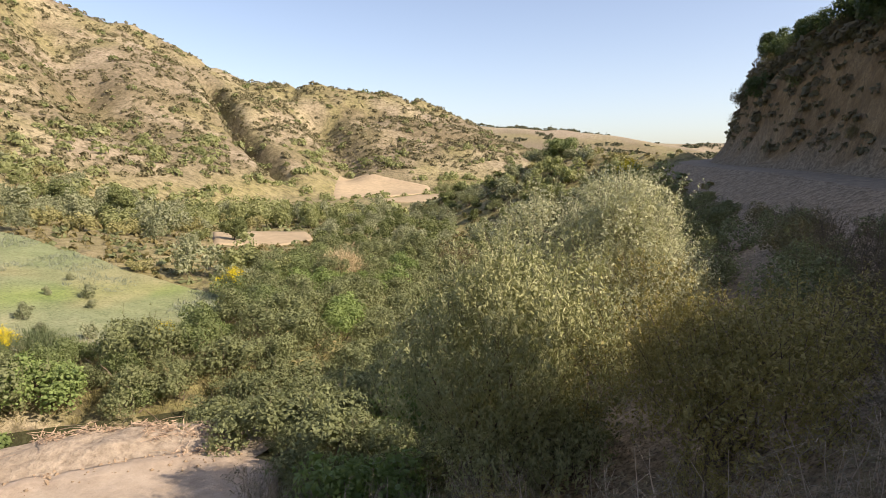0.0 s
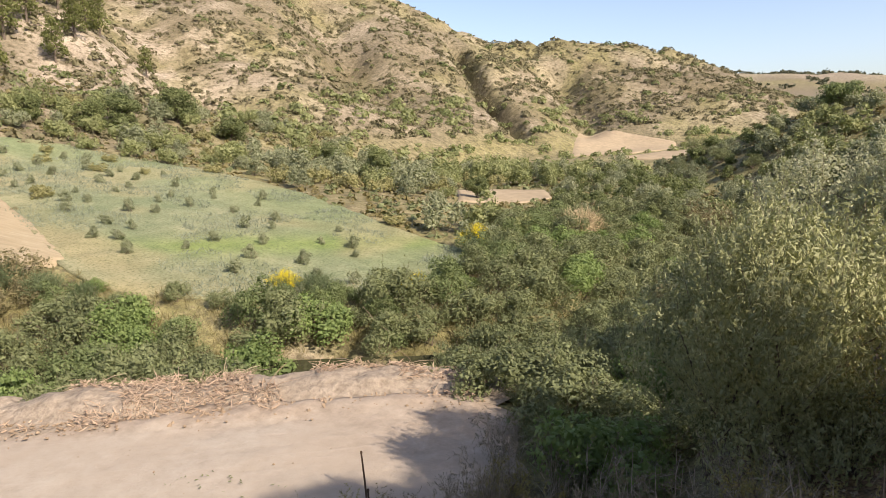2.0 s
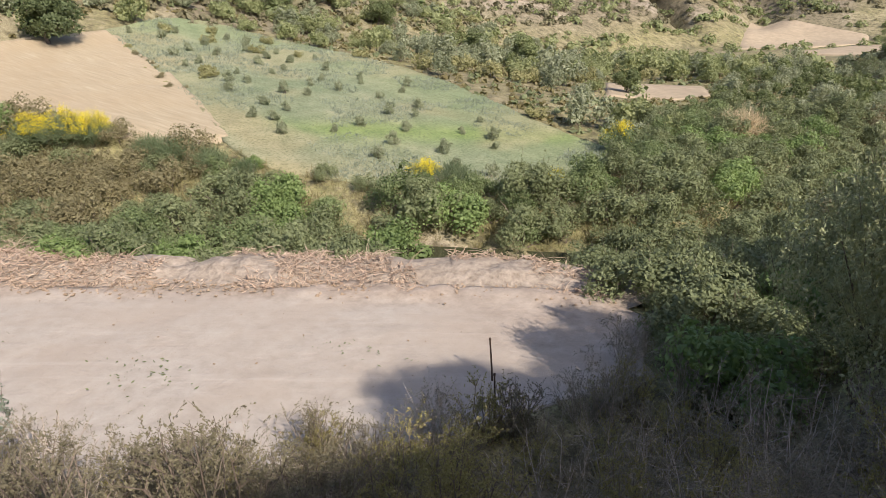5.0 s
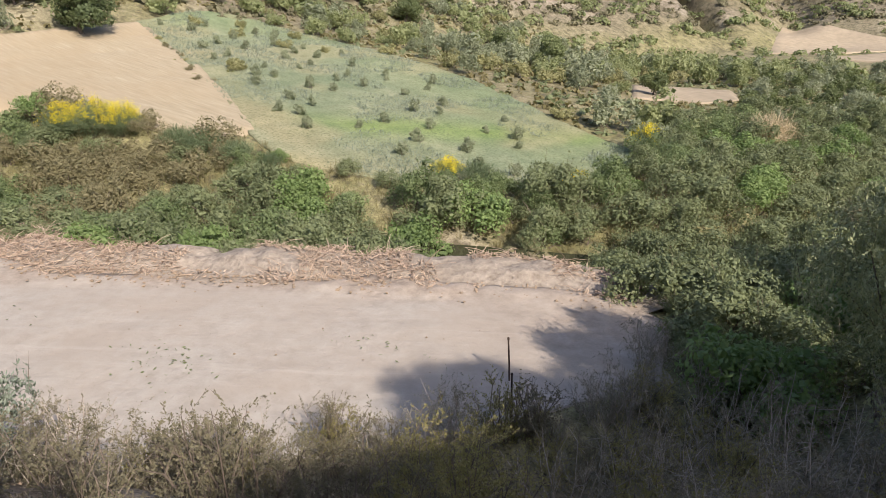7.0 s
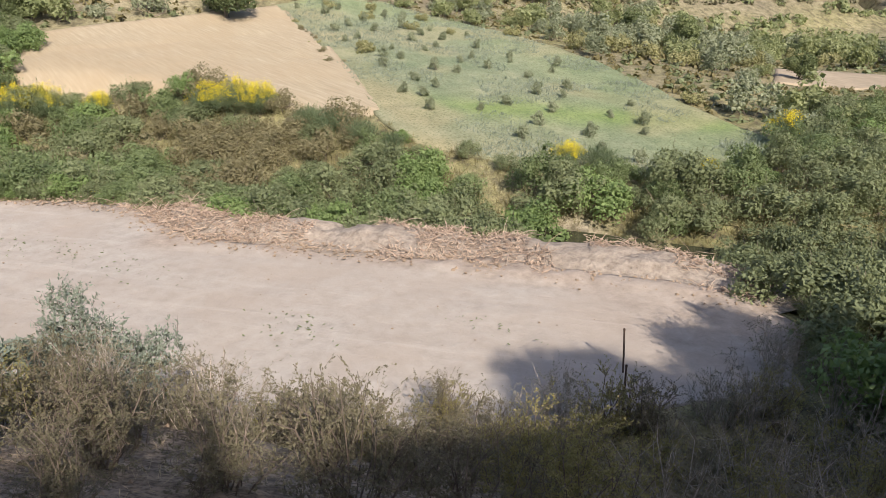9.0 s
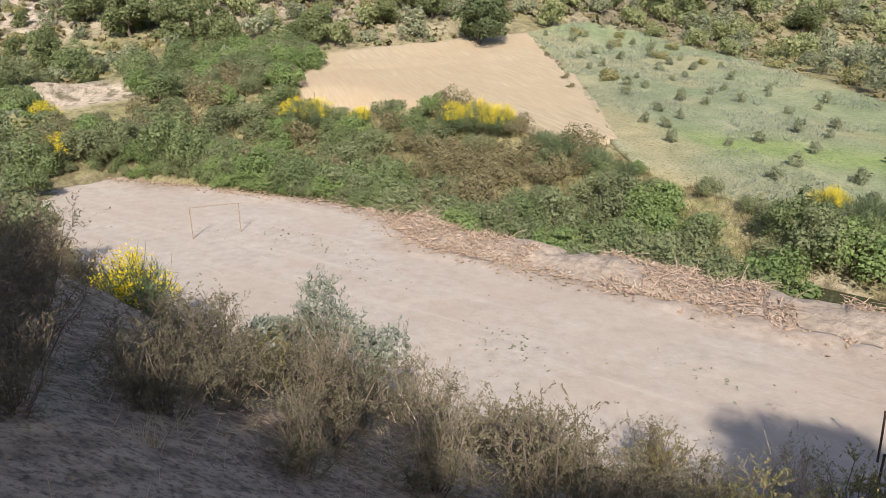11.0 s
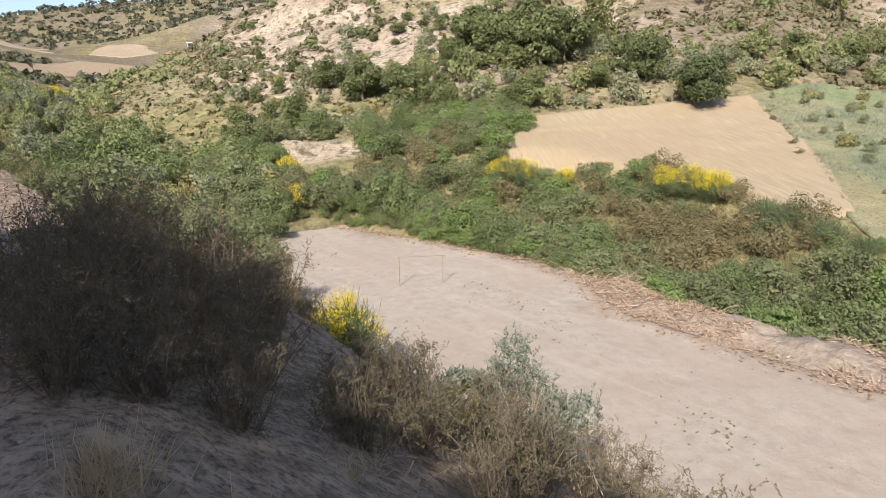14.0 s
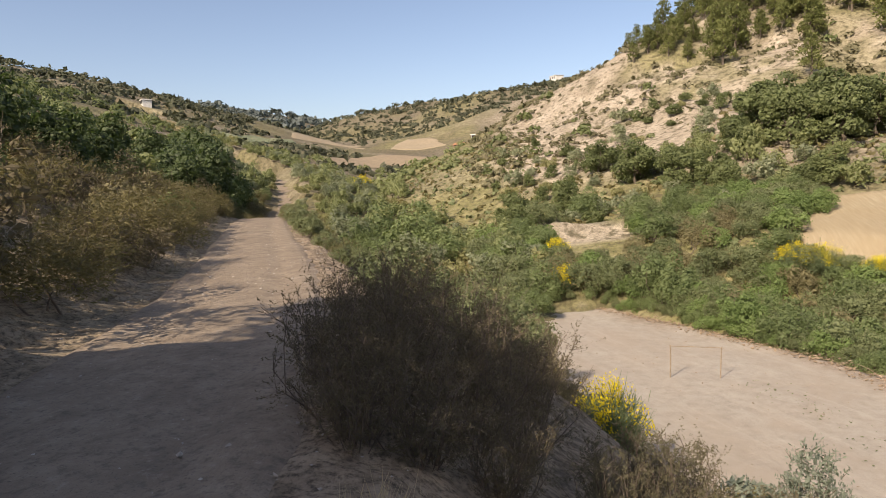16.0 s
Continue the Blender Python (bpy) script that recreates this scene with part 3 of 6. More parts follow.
def make_ground():
    gx, gy = np.meshgrid(spread(-10, -235, 60), spread(8, -60, 250), indexing="ij")
    x, y = gx.ravel(), gy.ravel()
    z = land(x, y)
    me = mesh_from("ground", np.stack([x, y, z - built(x, y)], 1), grid_faces(*gx.shape)[:, ::-1], M_GROUND)
    h, d_road = hills(x, y), along(x, y, ROAD)
    d_stream = along(x, y, STREAM)[0]
    dist = np.hypot(x + 0.7, y + 0.7)
    yaw = np.degrees(np.arctan2(-(x + 0.7), y + 0.7))
    hill = smooth(-3, 4, h)
    green = (1 - hill) * (0.35 + 0.9 * vnoise(x, y, 7, 21)) + np.exp(-(d_stream / 8) ** 2)
    green += hill * 0.75 * smooth(0.45, 0.7, vnoise(x, y, 22, 15) * 0.6 + vnoise(x, y, 6, 16) * 0.4)
    pale = 0.95 * smooth(0.30, 0.48, vnoise(x, y, 16, 31) * 0.4 + vnoise(x, y, 5, 32) * 0.35 + vnoise(x, y, 1.8, 33) * 0.25) * smooth(58, 70, yaw) * smooth(104, 98, yaw) * smooth(66, 78, dist) * hill * smooth(44, 32, z)
    pale += 0.75 * smooth(0.45, 0.6, vnoise(x, y, 12, 35) * 0.4 + vnoise(x, y, 4, 36) * 0.6) * np.exp(-((yaw - 45) / 8) ** 2) * smooth(95, 105, dist) * smooth(190, 150, dist) * hill
    pale += 0.9 * smooth(5.0, 3.2, along(x, y, BANK)[0]) * (dist < 56) * smooth(0.2, 0.4, vnoise(x, y, 4, 61))
    pale += 0.35 * smooth(0.55, 0.72, vnoise(x, y, 9, 38)) * hill * smooth(400, 250, dist)
    # broad paler patches, only on hills farther than 450 m
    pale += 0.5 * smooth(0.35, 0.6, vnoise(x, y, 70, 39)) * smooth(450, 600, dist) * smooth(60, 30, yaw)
    pale += 0.4 * (d_road[1] > 0) * smooth(5, 3.5, d_road[0]) * smooth(6, 14, y)
    pale += 0.9 * np.exp(-((x + 14.2) ** 2 + (y - 19.9) ** 2) / 1.6)
    near_slope = ((d_road[1] < 0) & (d_road[0] < 13) & (dist < 60)) * smooth(13, 9, d_road[0])
    bank = (d_road[1] > 0) * smooth(18, 4, d_road[0]) * smooth(120, 60, dist)
    brown = np.clip(np.maximum(near_slope * 0.95, bank * 0.8), 0, 1)
    ochre = (d_road[1] > 0) * smooth(1.9, 2.6, d_road[0]) * smooth(11, 6, d_road[0]) * smooth(4, 14, y) * smooth(90, 70, y) * 0.9
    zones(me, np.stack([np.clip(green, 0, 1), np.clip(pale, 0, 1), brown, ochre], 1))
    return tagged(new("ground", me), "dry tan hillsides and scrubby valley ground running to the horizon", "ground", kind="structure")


def strip(name, one, other, n, m, lift, material, label, category, zone=None, rough=0.0, skirt=0.35, seed=0, berm=0.0, jitter=1.0):
    """A made surface laid between two lines, draped on the land, with its edge turned down."""
    def at(line, s):
        p = np.array(line)
        run = np.r_[0, np.cumsum(np.hypot(*np.diff(p[:, :2], axis=0).T))]
        return np.stack([np.interp(s * run[-1], run, p[:, k]) for k in range(2)], 1)

    s, w = np.linspace(0, 1, n), np.r_[0, np.linspace(0, 1, m - 2), 1]
    a, b = at(one, s), at(other, s)
    xy = a[:, None] + (b - a)[:, None] * w[None, :, None]
    xy = xy.reshape(-1, 2)
    xy += jitter * np.stack([fbm(xy[:, 0], xy[:, 1], 2.5, seed + 3), fbm(xy[:, 0], xy[:, 1], 2.5, seed + 6)], 1) * 0.9
    z = land(xy[:, 0], xy[:, 1]) + lift + rough * fbm(xy[:, 0], xy[:, 1], 1.3, seed, 5)
    if berm:
        z = z + berm * np.exp(-((along(xy[:, 0], xy[:, 1], other)[0] - 0.3) / 0.6) ** 2) * (0.15 + 2.0 * vnoise(xy[:, 0], xy[:, 1], 0.38, 71) * vnoise(xy[:, 0], xy[:, 1], 3.5, 73) * 1.5)
    z = z.reshape(n, m)
    z[:, 0] -= skirt
    z[:, -1] -= skirt
    z[0] -= skirt
    z[-1] -= skirt
    me = mesh_from(name, np.c_[xy, z.ravel()], grid_faces(n, m), material)
    if zone is not None:
        zones(me, zone(xy[:, 0], xy[:, 1]))
    if np.mean([p.normal.z for p in me.polygons[: n * 2]]) < 0:
        me.flip_normals()
    return tagged(new(name, me), label, category, kind="structure")


def offset(line, by):
    """A line moved sideways: to the right of its run for by > 0."""
    out = []
    for k, (x, y, z) in enumerate(line):
        ax, ay, _ = line[max(k - 1, 0)]
        bx, by_, _ = line[min(k + 1, len(line) - 1)]
        n = math.hypot(bx - ax, by_ - ay)
        out.append((x + by * (by_ - ay) / n, y - by * (bx - ax) / n, z))
    return out


def make_road():
    line = ROAD
    n, m = 700, 21
    p = np.array(line)
    run = np.r_[0, np.cumsum(np.hypot(*np.diff(p[:, :2], axis=0).T))]
    s = np.linspace(0, run[-1], n)
    c = np.stack([np.interp(s, run, p[:, k]) for k in range(3)], 1)
    t = np.gradient(c[:, :2], axis=0)
    t /= np.hypot(*t.T)[:, None]
    w = np.linspace(-1.55, 1.3, m)
    w = w * (1 + 0.14 * fbm(s[:, None] + 0 * w, np.sign(w) * 9.0 + 0 * s[:, None], 2.2, 6, 4) * smooth(0.9, 1.3, np.abs(w)))
    x = c[:, 0, None] + t[:, 1, None] * w
    y = c[:, 1, None] - t[:, 0, None] * w
    ruts = -0.035 * (np.exp(-((np.abs(w) - 0.75) / 0.22) ** 2)) - 0.05 * np.clip(np.abs(w) - 1.25, 0, 1)
    z = c[:, 2, None] + 0.012 + ruts + 0.05 * fbm(x, y, 1.6, 4, 5)
    z[:, 0] -= 0.06
    z[:, -1] -= 0.06
    me = mesh_from("road", np.stack([x, y, z], -1).reshape(-1, 3), grid_faces(n, m), M_ROAD)
    if me.polygons[n * 5].normal.z < 0:
        me.flip_normals()
    return tagged(new("road", me), "pale dusty gravel track with worn wheel ruts along the hillside", "road", kind="structure")


def green_zone(x, y):
    lush = np.exp(-(((x + 24 - 0.9 * (y - 30)) / 3.0) ** 2)) * smooth(24, 27, y) * smooth(46, 36, y) * (0.4 + 0.6 * vnoise(x, y, 3, 41))
    d = along(x, y, GREEN_FAR)[0]
    lush = np.maximum(lush * 0.85, 0.12 * smooth(9, 5, d))
    dry = smooth(4.5, 1, along(x, y, GREEN_NEAR)[0]) * 0.4 + 0.5 * smooth(0.55, 0.75, vnoise(x, y, 4, 44))
    dry += 0.7 * smooth(-44, -52, x) * smooth(12, 8, 60 - y)
    return np.stack([lush, np.clip(dry, 0, 0.9), 0 * x], 1)


def dug_zone(x, y):
    d = along(x, y, LOT_FAR)[0]
    dug = smooth(1.7, 0.1, d + 1.6 * (vnoise(x, y, 1.6, 74) - 0.5)) + 0.6 * smooth(3.2, 0.6, np.hypot(x + 6.2, y - 13.4))
    return np.stack([np.clip(dug, 0, 1), 0 * x, 0 * x], 1)


ground = make_ground()
road = make_road()
lot = strip("sandy_lot", LOT_NEAR, LOT_FAR, 170, 60, 0.0, M_SAND, "freshly bladed pale sandy lot beside the stream", "sand lot", dug_zone, rough=0.09, seed=3, berm=0.07)
green_field = strip("green_field", GREEN_NEAR, GREEN_FAR, 90, 60, 0.06, M_GREEN, "sloping pale green field of weeds planted with young olives", "field", green_zone, rough=0.25, seed=5, jitter=0.3, skirt=0.1)
straw_field = strip("straw_field", STRAW_A, STRAW_B, 60, 50, 0.07, M_STRAW, "mown golden straw field on a gentle slope", "field", rough=0.15, seed=9, jitter=0.5, skirt=0.4)

for k, (one, other) in enumerate(PLOTS):
    if k == 4:
        strip("meadow_plot", one, other, 30, 20, 0.1, M_GREEN, "pale green meadow plot beyond the track", "field", green_zone, seed=24)
        continue
    strip("mown_plot" if k != 3 else "fallow_plot", one, other, 30, 20, 0.1, M_STUBBLE if k != 3 else M_FALLOW, "pale mown straw plot on the valley floor" if k != 3 else "bare brown fallow plot on the valley floor", "field", seed=20 + k)


def make_water():
    p = [q for q in STREAM if -34 < q[0] < 2 and q[1] < 45]
    a, b = offset(p, 1.9), offset(p, -1.9)
    v = [(x, y, z + 0.28) for x, y, z in a] + [(x, y, z + 0.28) for x, y, z in b]
    n = len(p)
    me = mesh_from("stream", v, [(i, i + 1, n + i + 1, n + i) for i in range(n - 1)], M_WATER)
    if me.polygons[0].normal.z < 0:
        me.flip_normals()
    return tagged(new("stream", me), "still murky green stream below the lot's edge", "water", kind="structure")


stream = make_water()

# ---- plants: tools ----
rng = np.random.RandomState(11)


def unit(v):
    return v / np.maximum(np.linalg.norm(v, axis=-1, keepdims=True), 1e-9)


def leaves(p, ax, length, width, r, fold=0.15, face=None, loose=0.55):
    """Diamond leaves at points p along axes ax, their flat side turned roughly to face: vertices and quads."""
    n = len(p)
    if face is None:
        ax = unit(ax)
        sidev = unit(np.cross(ax, unit(r.normal(size=(n, 3)))))
        up = np.cross(ax, sidev)
    else:
        up = unit(unit(face) + r.normal(size=(n, 3)) * loose)
        ax = unit(ax - up * (ax * up).sum(1, keepdims=True))
        sidev = np.cross(up, ax)
    L = (length * (0.6 + 0.8 * r.rand(n)))[:, None]
    W = (width * (0.6 + 0.8 * r.rand(n)))[:, None]
    mid = p + ax * L * 0.5
    v = np.stack([p, mid + sidev * W * 0.5 - up * W * fold, p + ax * L, mid - sidev * W * 0.5 - up * W * fold], 1).reshape(-1, 3)
    return v, np.arange(4 * n).reshape(n, 4)


def canopy(count, cl, size, aspect, r, upright, centre, body=0.5):
    """Leaves over clumps that face outwards, above an inner layer of larger ones."""
    p, d = clump_points(count, cl, r, 0.86)
    face = d + 0.35 * unit(p - centre) + np.array([0, 0, 0.15])
    ax = d * (1 - upright) + np.array([0, 0, upright]) + r.normal(size=p.shape) * 0.6
    q, e = clump_points(int(count * body), [(c, tuple(0.86 * k for k in s)) for c, s in cl], r, 0.9)
    big = size * 1.5
    return [leaves(p, ax, size, size * aspect, r, face=face),
            leaves(q - 0.5 * big * unit(np.cross(e, [0.3, 0.2, 0.9])), np.cross(e, [0.3, 0.2, 0.9]), big, big * min(0.9, aspect * 1.5), r, face=e + np.array([0, 0, 0.1]), loose=0.4)]


def tube(points, r0, r1, sides=4):
    """A tapered limb along points."""
    p = np.asarray(points, float)
    n = len(p)
    t = unit(np.gradient(p, axis=0))
    a = unit(np.cross(t, np.array([0.31, 0.17, 0.93]) + 0 * t))
    b = np.cross(t, a)
    r = np.linspace(r0, r1, n)[:, None, None]
    ang = np.arange(sides) * 2 * np.pi / sides
    v = p[:, None] + r * (np.cos(ang)[None, :, None] * a[:, None] + np.sin(ang)[None, :, None] * b[:, None])
    f = [(i * sides + k, i * sides + (k + 1) % sides, (i + 1) * sides + (k + 1) % sides, (i + 1) * sides + k) for i in range(n - 1) for k in range(sides)]
    return v.reshape(-1, 3), np.array(f)


def join(pieces):
    v, f, n = [], [], 0
    for a, b in pieces:
        v.append(a)
        f.append(b + n)
        n += len(a)
    return np.concatenate(v), np.concatenate(f)


def bend(a, b, r, sag=0.12, n=5):
    """A crooked line from a to b."""
    a, b = np.asarray(a, float), np.asarray(b, float)
    t = np.linspace(0, 1, n)[:, None]
    off = r.normal(size=3) * sag * np.linalg.norm(b - a)
    return a + (b - a) * t + off * (np.sin(np.pi * t)) + r.normal(size=(n, 3)) * 0.03 * np.linalg.norm(b - a) * np.sin(np.pi * t)


def part(name, geo, material, parent, label="", shade=False):
    ob = new(name, mesh_from(name, *geo, material, shade))
    ob.parent = parent
    return tagged(ob, label)


def thing(name, label, category, group=""):
    return tagged(new(name), label, category, group)


def clump_points(n, clumps, r, shell=0.75):
    """Points in the outer shells of several ellipsoid clumps (centre, radii), and the way out of each."""
    c = np.array([q[0] for q in clumps], float)
    s = np.array([q[1] for q in clumps], float)
    w = np.prod(s, 1) ** (2 / 3)
    k = r.choice(len(clumps), n, p=w / w.sum())
    d = unit(r.normal(size=(n, 3)))
    d[:, 2] = np.where(d[:, 2] < -0.7, -d[:, 2], d[:, 2])
    rad = shell + (1 - shell) * r.rand(n) ** 0.7
    rad *= 0.55 + 0.45 * r.rand(n) ** 0.35
    return c[k] + d * s[k] * rad[:, None], d


def bush_clumps(w, h, n, r, fat=1.0):
    """Clumps of an uneven bush of width w and height h: a low core with lobes standing out of it."""
    out = [((0, 0, h * 0.36), (w * 0.33, w * 0.33, h * 0.36))]
    for i in range(n):
        a, q = r.rand() * 6.283, r.rand() ** 0.5
        z = h * (0.16 + 0.68 * r.rand() * (1 - 0.5 * q * q))
        s = w * fat * (0.10 + 0.12 * r.rand())
        out.append(((w * 0.4 * q * math.cos(a), w * 0.4 * q * math.sin(a), z), (s, s, s * (0.8 + 0.5 * r.rand()))))
    return out


def make_bush(name, label, category, group, w, h, count, size, aspect, mat, seed, stems=7, upright=0.5, clumps=10, stem_mat=None, sprays=0, foliage="foliage"):
    """A leafy bush: stems and foliage."""
    r = np.random.RandomState(seed)
    root = thing(name, label, category, group)
    cl = bush_clumps(w, h, clumps, r)
    wood = []
    for i in range(stems):
        c, s = cl[i % len(cl)]
        top = np.array(c) + r.normal(size=3) * np.array(s) * 0.4
        wood.append(tube(bend((r.normal() * 0.08 * w, r.normal() * 0.08 * w, -0.15), top, r, 0.12, 4), 0.012 * h + 0.008, 0.004, 3))
    geo = canopy(count, cl, size, aspect, r, upright, np.array([0, 0, 0.3 * h]))
    for i in range(sprays):
        q, dd = clump_points(1, cl, r, 0.95)
        if dd[0, 2] < 0.1:
            continue
        tip = q[0] + unit(dd + np.array([0, 0, 0.9]))[0] * h * (0.12 + 0.14 * r.rand())
        line = bend(q[0] * 0.9 + np.array([0, 0, 0.05 * h]), tip, r, 0.06, 4)
        wood.append(leaves(line[:1], tip[None] - line[:1], np.array([np.linalg.norm(tip - line[0]) * 1.1]), 0.008, r, 0.0))
        k = 16
        t = r.rand(k)[:, None]
        pts = line[0] + (tip - line[0]) * t + r.normal(size=(k, 3)) * 0.012
        geo.append(leaves(pts, unit(tip - line[0]) + r.normal(size=(k, 3)) * 0.6, size * 0.72, size * 0.72 * aspect, r))
    part("branchwork", join(wood), stem_mat or M_TWIG, root)
    part(foliage, join(geo), mat, root)
    return root


def make_tree(name, label, category, group, w, h, trunk, count, size, mat, seed, aspect=0.6, clumps=14, lean=0.0):
    """A tree: tapered trunk with limbs, and a crown of many leaves with gaps."""
    r = np.random.RandomState(seed)
    root = thing(name, label, category, group)
    cl = []
    for i in range(clumps):
        a, q = r.rand() * 6.283, r.rand() ** 0.5
        z = trunk + (h - trunk) * (0.12 + 0.78 * r.rand() * (1 - 0.35 * q * q))
        s = w * (0.14 + 0.12 * r.rand())
        cl.append(((w * 0.36 * q * math.cos(a) + lean * z, w * 0.36 * q * math.sin(a), z), (s, s, s * 0.8)))
    top = np.array((lean * h, 0, trunk + (h - trunk) * 0.55))
    wood = [tube(bend((0, 0, -0.3), top, r, 0.08, 6), 0.035 * h + 0.04, 0.02, 6)]
    for c, s in cl:
        k = 0.35 + 0.4 * r.rand()
        wood.append(tube(bend(top * k, c, r, 0.12, 4), 0.012 * h, 0.008, 4))
    part("trunk", join(wood), M_BARK, root)
    part("crown", join(canopy(count, cl, size, aspect, r, 0.2, top)), mat, root)
    return root


def make_willow(name, label, category, group, w, h, shoots, per, leaf, mat, seed, clumps, body=14000):
    """A big bush of upright leafy shoots that stand out of a dense body."""
    r = np.random.RandomState(seed)
    root = thing(name, label, category, group)
    cl = bush_clumps(w, h, clumps, r, 1.15)
    wood = [tube(bend((r.normal() * 0.06 * w, r.normal() * 0.06 * w, -0.2), np.array(c) + (0, 0, 0.3 * s[2]), r, 0.10, 5), 0.009 * h, 0.0015 * h, 5) for c, s in cl[:22]]
    q, d = clump_points(shoots, cl, r, 0.8)
    way = unit(d * 0.55 + np.array([0, 0, 0.8]) + r.normal(size=d.shape) * 0.22)
    long = h * (0.07 + 0.14 * r.rand(shoots, 1) ** 1.3)
    start = q - way * long * 0.5
    wood.append(leaves(start, way, long[:, 0], 0.006, r, 0.0))
    t = r.rand(shoots, per, 1) ** 0.8
    p = (start[:, None] + way[:, None] * long[:, None] * t).reshape(-1, 3) + r.normal(size=(shoots * per, 3)) * 0.3 * leaf
    out = unit(r.normal(size=p.shape))
    ax = np.repeat(way, per, 0) * 0.9 + out * 0.75
    geo = [leaves(p, ax, leaf, leaf * 0.38, r, face=np.repeat(d, per, 0) + np.array([0, 0, 0.4]), loose=0.8)]
    core, e = clump_points(body, [(c, tuple(0.9 * k for k in s)) for c, s in cl], r, 0.85)
    geo.append(leaves(core, np.array([0, 0, 0.8]) + r.normal(size=core.shape), leaf * 1.35, leaf * 0.62, r, face=e))
    part("branchwork", join(wood), M_TWIG, root)
    part("foliage", join(geo), mat, root)
    return root


def make_pine(name, label, group, w, h, count, size, seed):
    r = np.random.RandomState(seed)
    root = thing(name, label, "pine tree", group)
    wood = [tube(bend((0, 0, -0.3), (0.03 * h, 0, h * 0.95), r, 0.03, 6), 0.03 * h, 0.015, 5)]
    cl = []
    for i in range(16):
        z = h * (0.18 + 0.78 * i / 16)
        a = i * 2.4 + r.rand()
        out = w * 0.5 * (1 - 0.75 * (z / h) ** 1.4) * (0.6 + 0.4 * r.rand())
        c = (out * 0.7 * math.cos(a), out * 0.7 * math.sin(a), z)
        wood.append(tube(bend((0, 0, z - 0.08 * h), c, r, 0.05, 3), 0.008 * h, 0.004, 3))
        s = w * (0.13 + 0.08 * r.rand()) * (1.2 - 0.5 * z / h)
        cl.append((c, (s * 1.25, s * 1.25, s)))
    p, d = clump_points(count, cl, r, 0.4)
    part("trunk", join(wood), M_BARK, root)
    part("crown", leaves(p, d * 0.6 + np.array([0, 0, 0.7]) + r.normal(size=p.shape) * 0.5, size, size * 0.55, r, face=d), M_PINE, root)
    return root


def make_thornbush(name, label, group, w, h, seed, mat=None, leaf=0.045, leafy=1.0, stems=22, twig_mat=None):
    """An airy, twiggy bush: many crooked stems that fork twice, with small sparse leaves."""
    r = np.random.RandomState(seed)
    root = thing(name, label, "bush", group)
    wood, lp, la, fine_p, fine_a, fine_l = [], [], [], [], [], []
    for i in range(stems):
        a, q = r.rand() * 6.283, 0.15 + 0.85 * r.rand()
        tip = np.array((0.5 * w * q * math.cos(a), 0.5 * w * q * math.sin(a), h * (0.55 + 0.45 * r.rand()) * (1 - 0.35 * q * q)))
        base = np.array((0.12 * w * math.cos(a) * q, 0.12 * w * math.sin(a) * q, -0.15))
        line = bend(base, tip, r, 0.10, 6)
        wood.append(tube(line[[0, 2, 4, 5]], 0.010 + 0.006 * r.rand(), 0.003, 3))
        for j in range(7):
            k = 0.25 + 0.75 * r.rand()
            s = line[0] + (line[-1] - line[0]) * k
            s = line[min(int(k * 5), 5)]
            out = unit(unit(tip - base) * 0.7 + r.normal(size=3) * 0.65 + np.array([0, 0, 0.25]))
            e = s + out * h * (0.13 + 0.16 * r.rand())
            sub = bend(s, e, r, 0.09, 4)
            wood.append(tube(sub[::2], 0.0045, 0.002, 3))
            for g in range(4):
                b0 = sub[1 + g % 3]
                e2 = b0 + unit(out + r.normal(size=3) * 0.8) * h * (0.05 + 0.07 * r.rand())
                fine_p.append(b0), fine_a.append(e2 - b0), fine_l.append(np.linalg.norm(e2 - b0))
                m = max(1, int(7 * leafy))
                t = r.rand(m)[:, None]
                lp.append(b0 + (e2 - b0) * t + r.normal(size=(m, 3)) * 0.008)
                la.append(unit(e2 - b0) + r.normal(size=(m, 3)) * 0.7)
            m = max(1, int(10 * leafy))
            t = r.rand(m)[:, None]
            lp.append(s + (e - s) * t + r.normal(size=(m, 3)) * 0.008)
            la.append(out + r.normal(size=(m, 3)) * 0.7)
    tw = leaves(np.array(fine_p), np.array(fine_a), np.array(fine_l), 0.006, r, 0.0)
    part("branchwork", join(wood + [tw]), twig_mat or M_TWIG, root)
    part("foliage", leaves(np.concatenate(lp), np.concatenate(la), leaf, leaf * 0.5, r), mat or M_THORN, root)
    return root


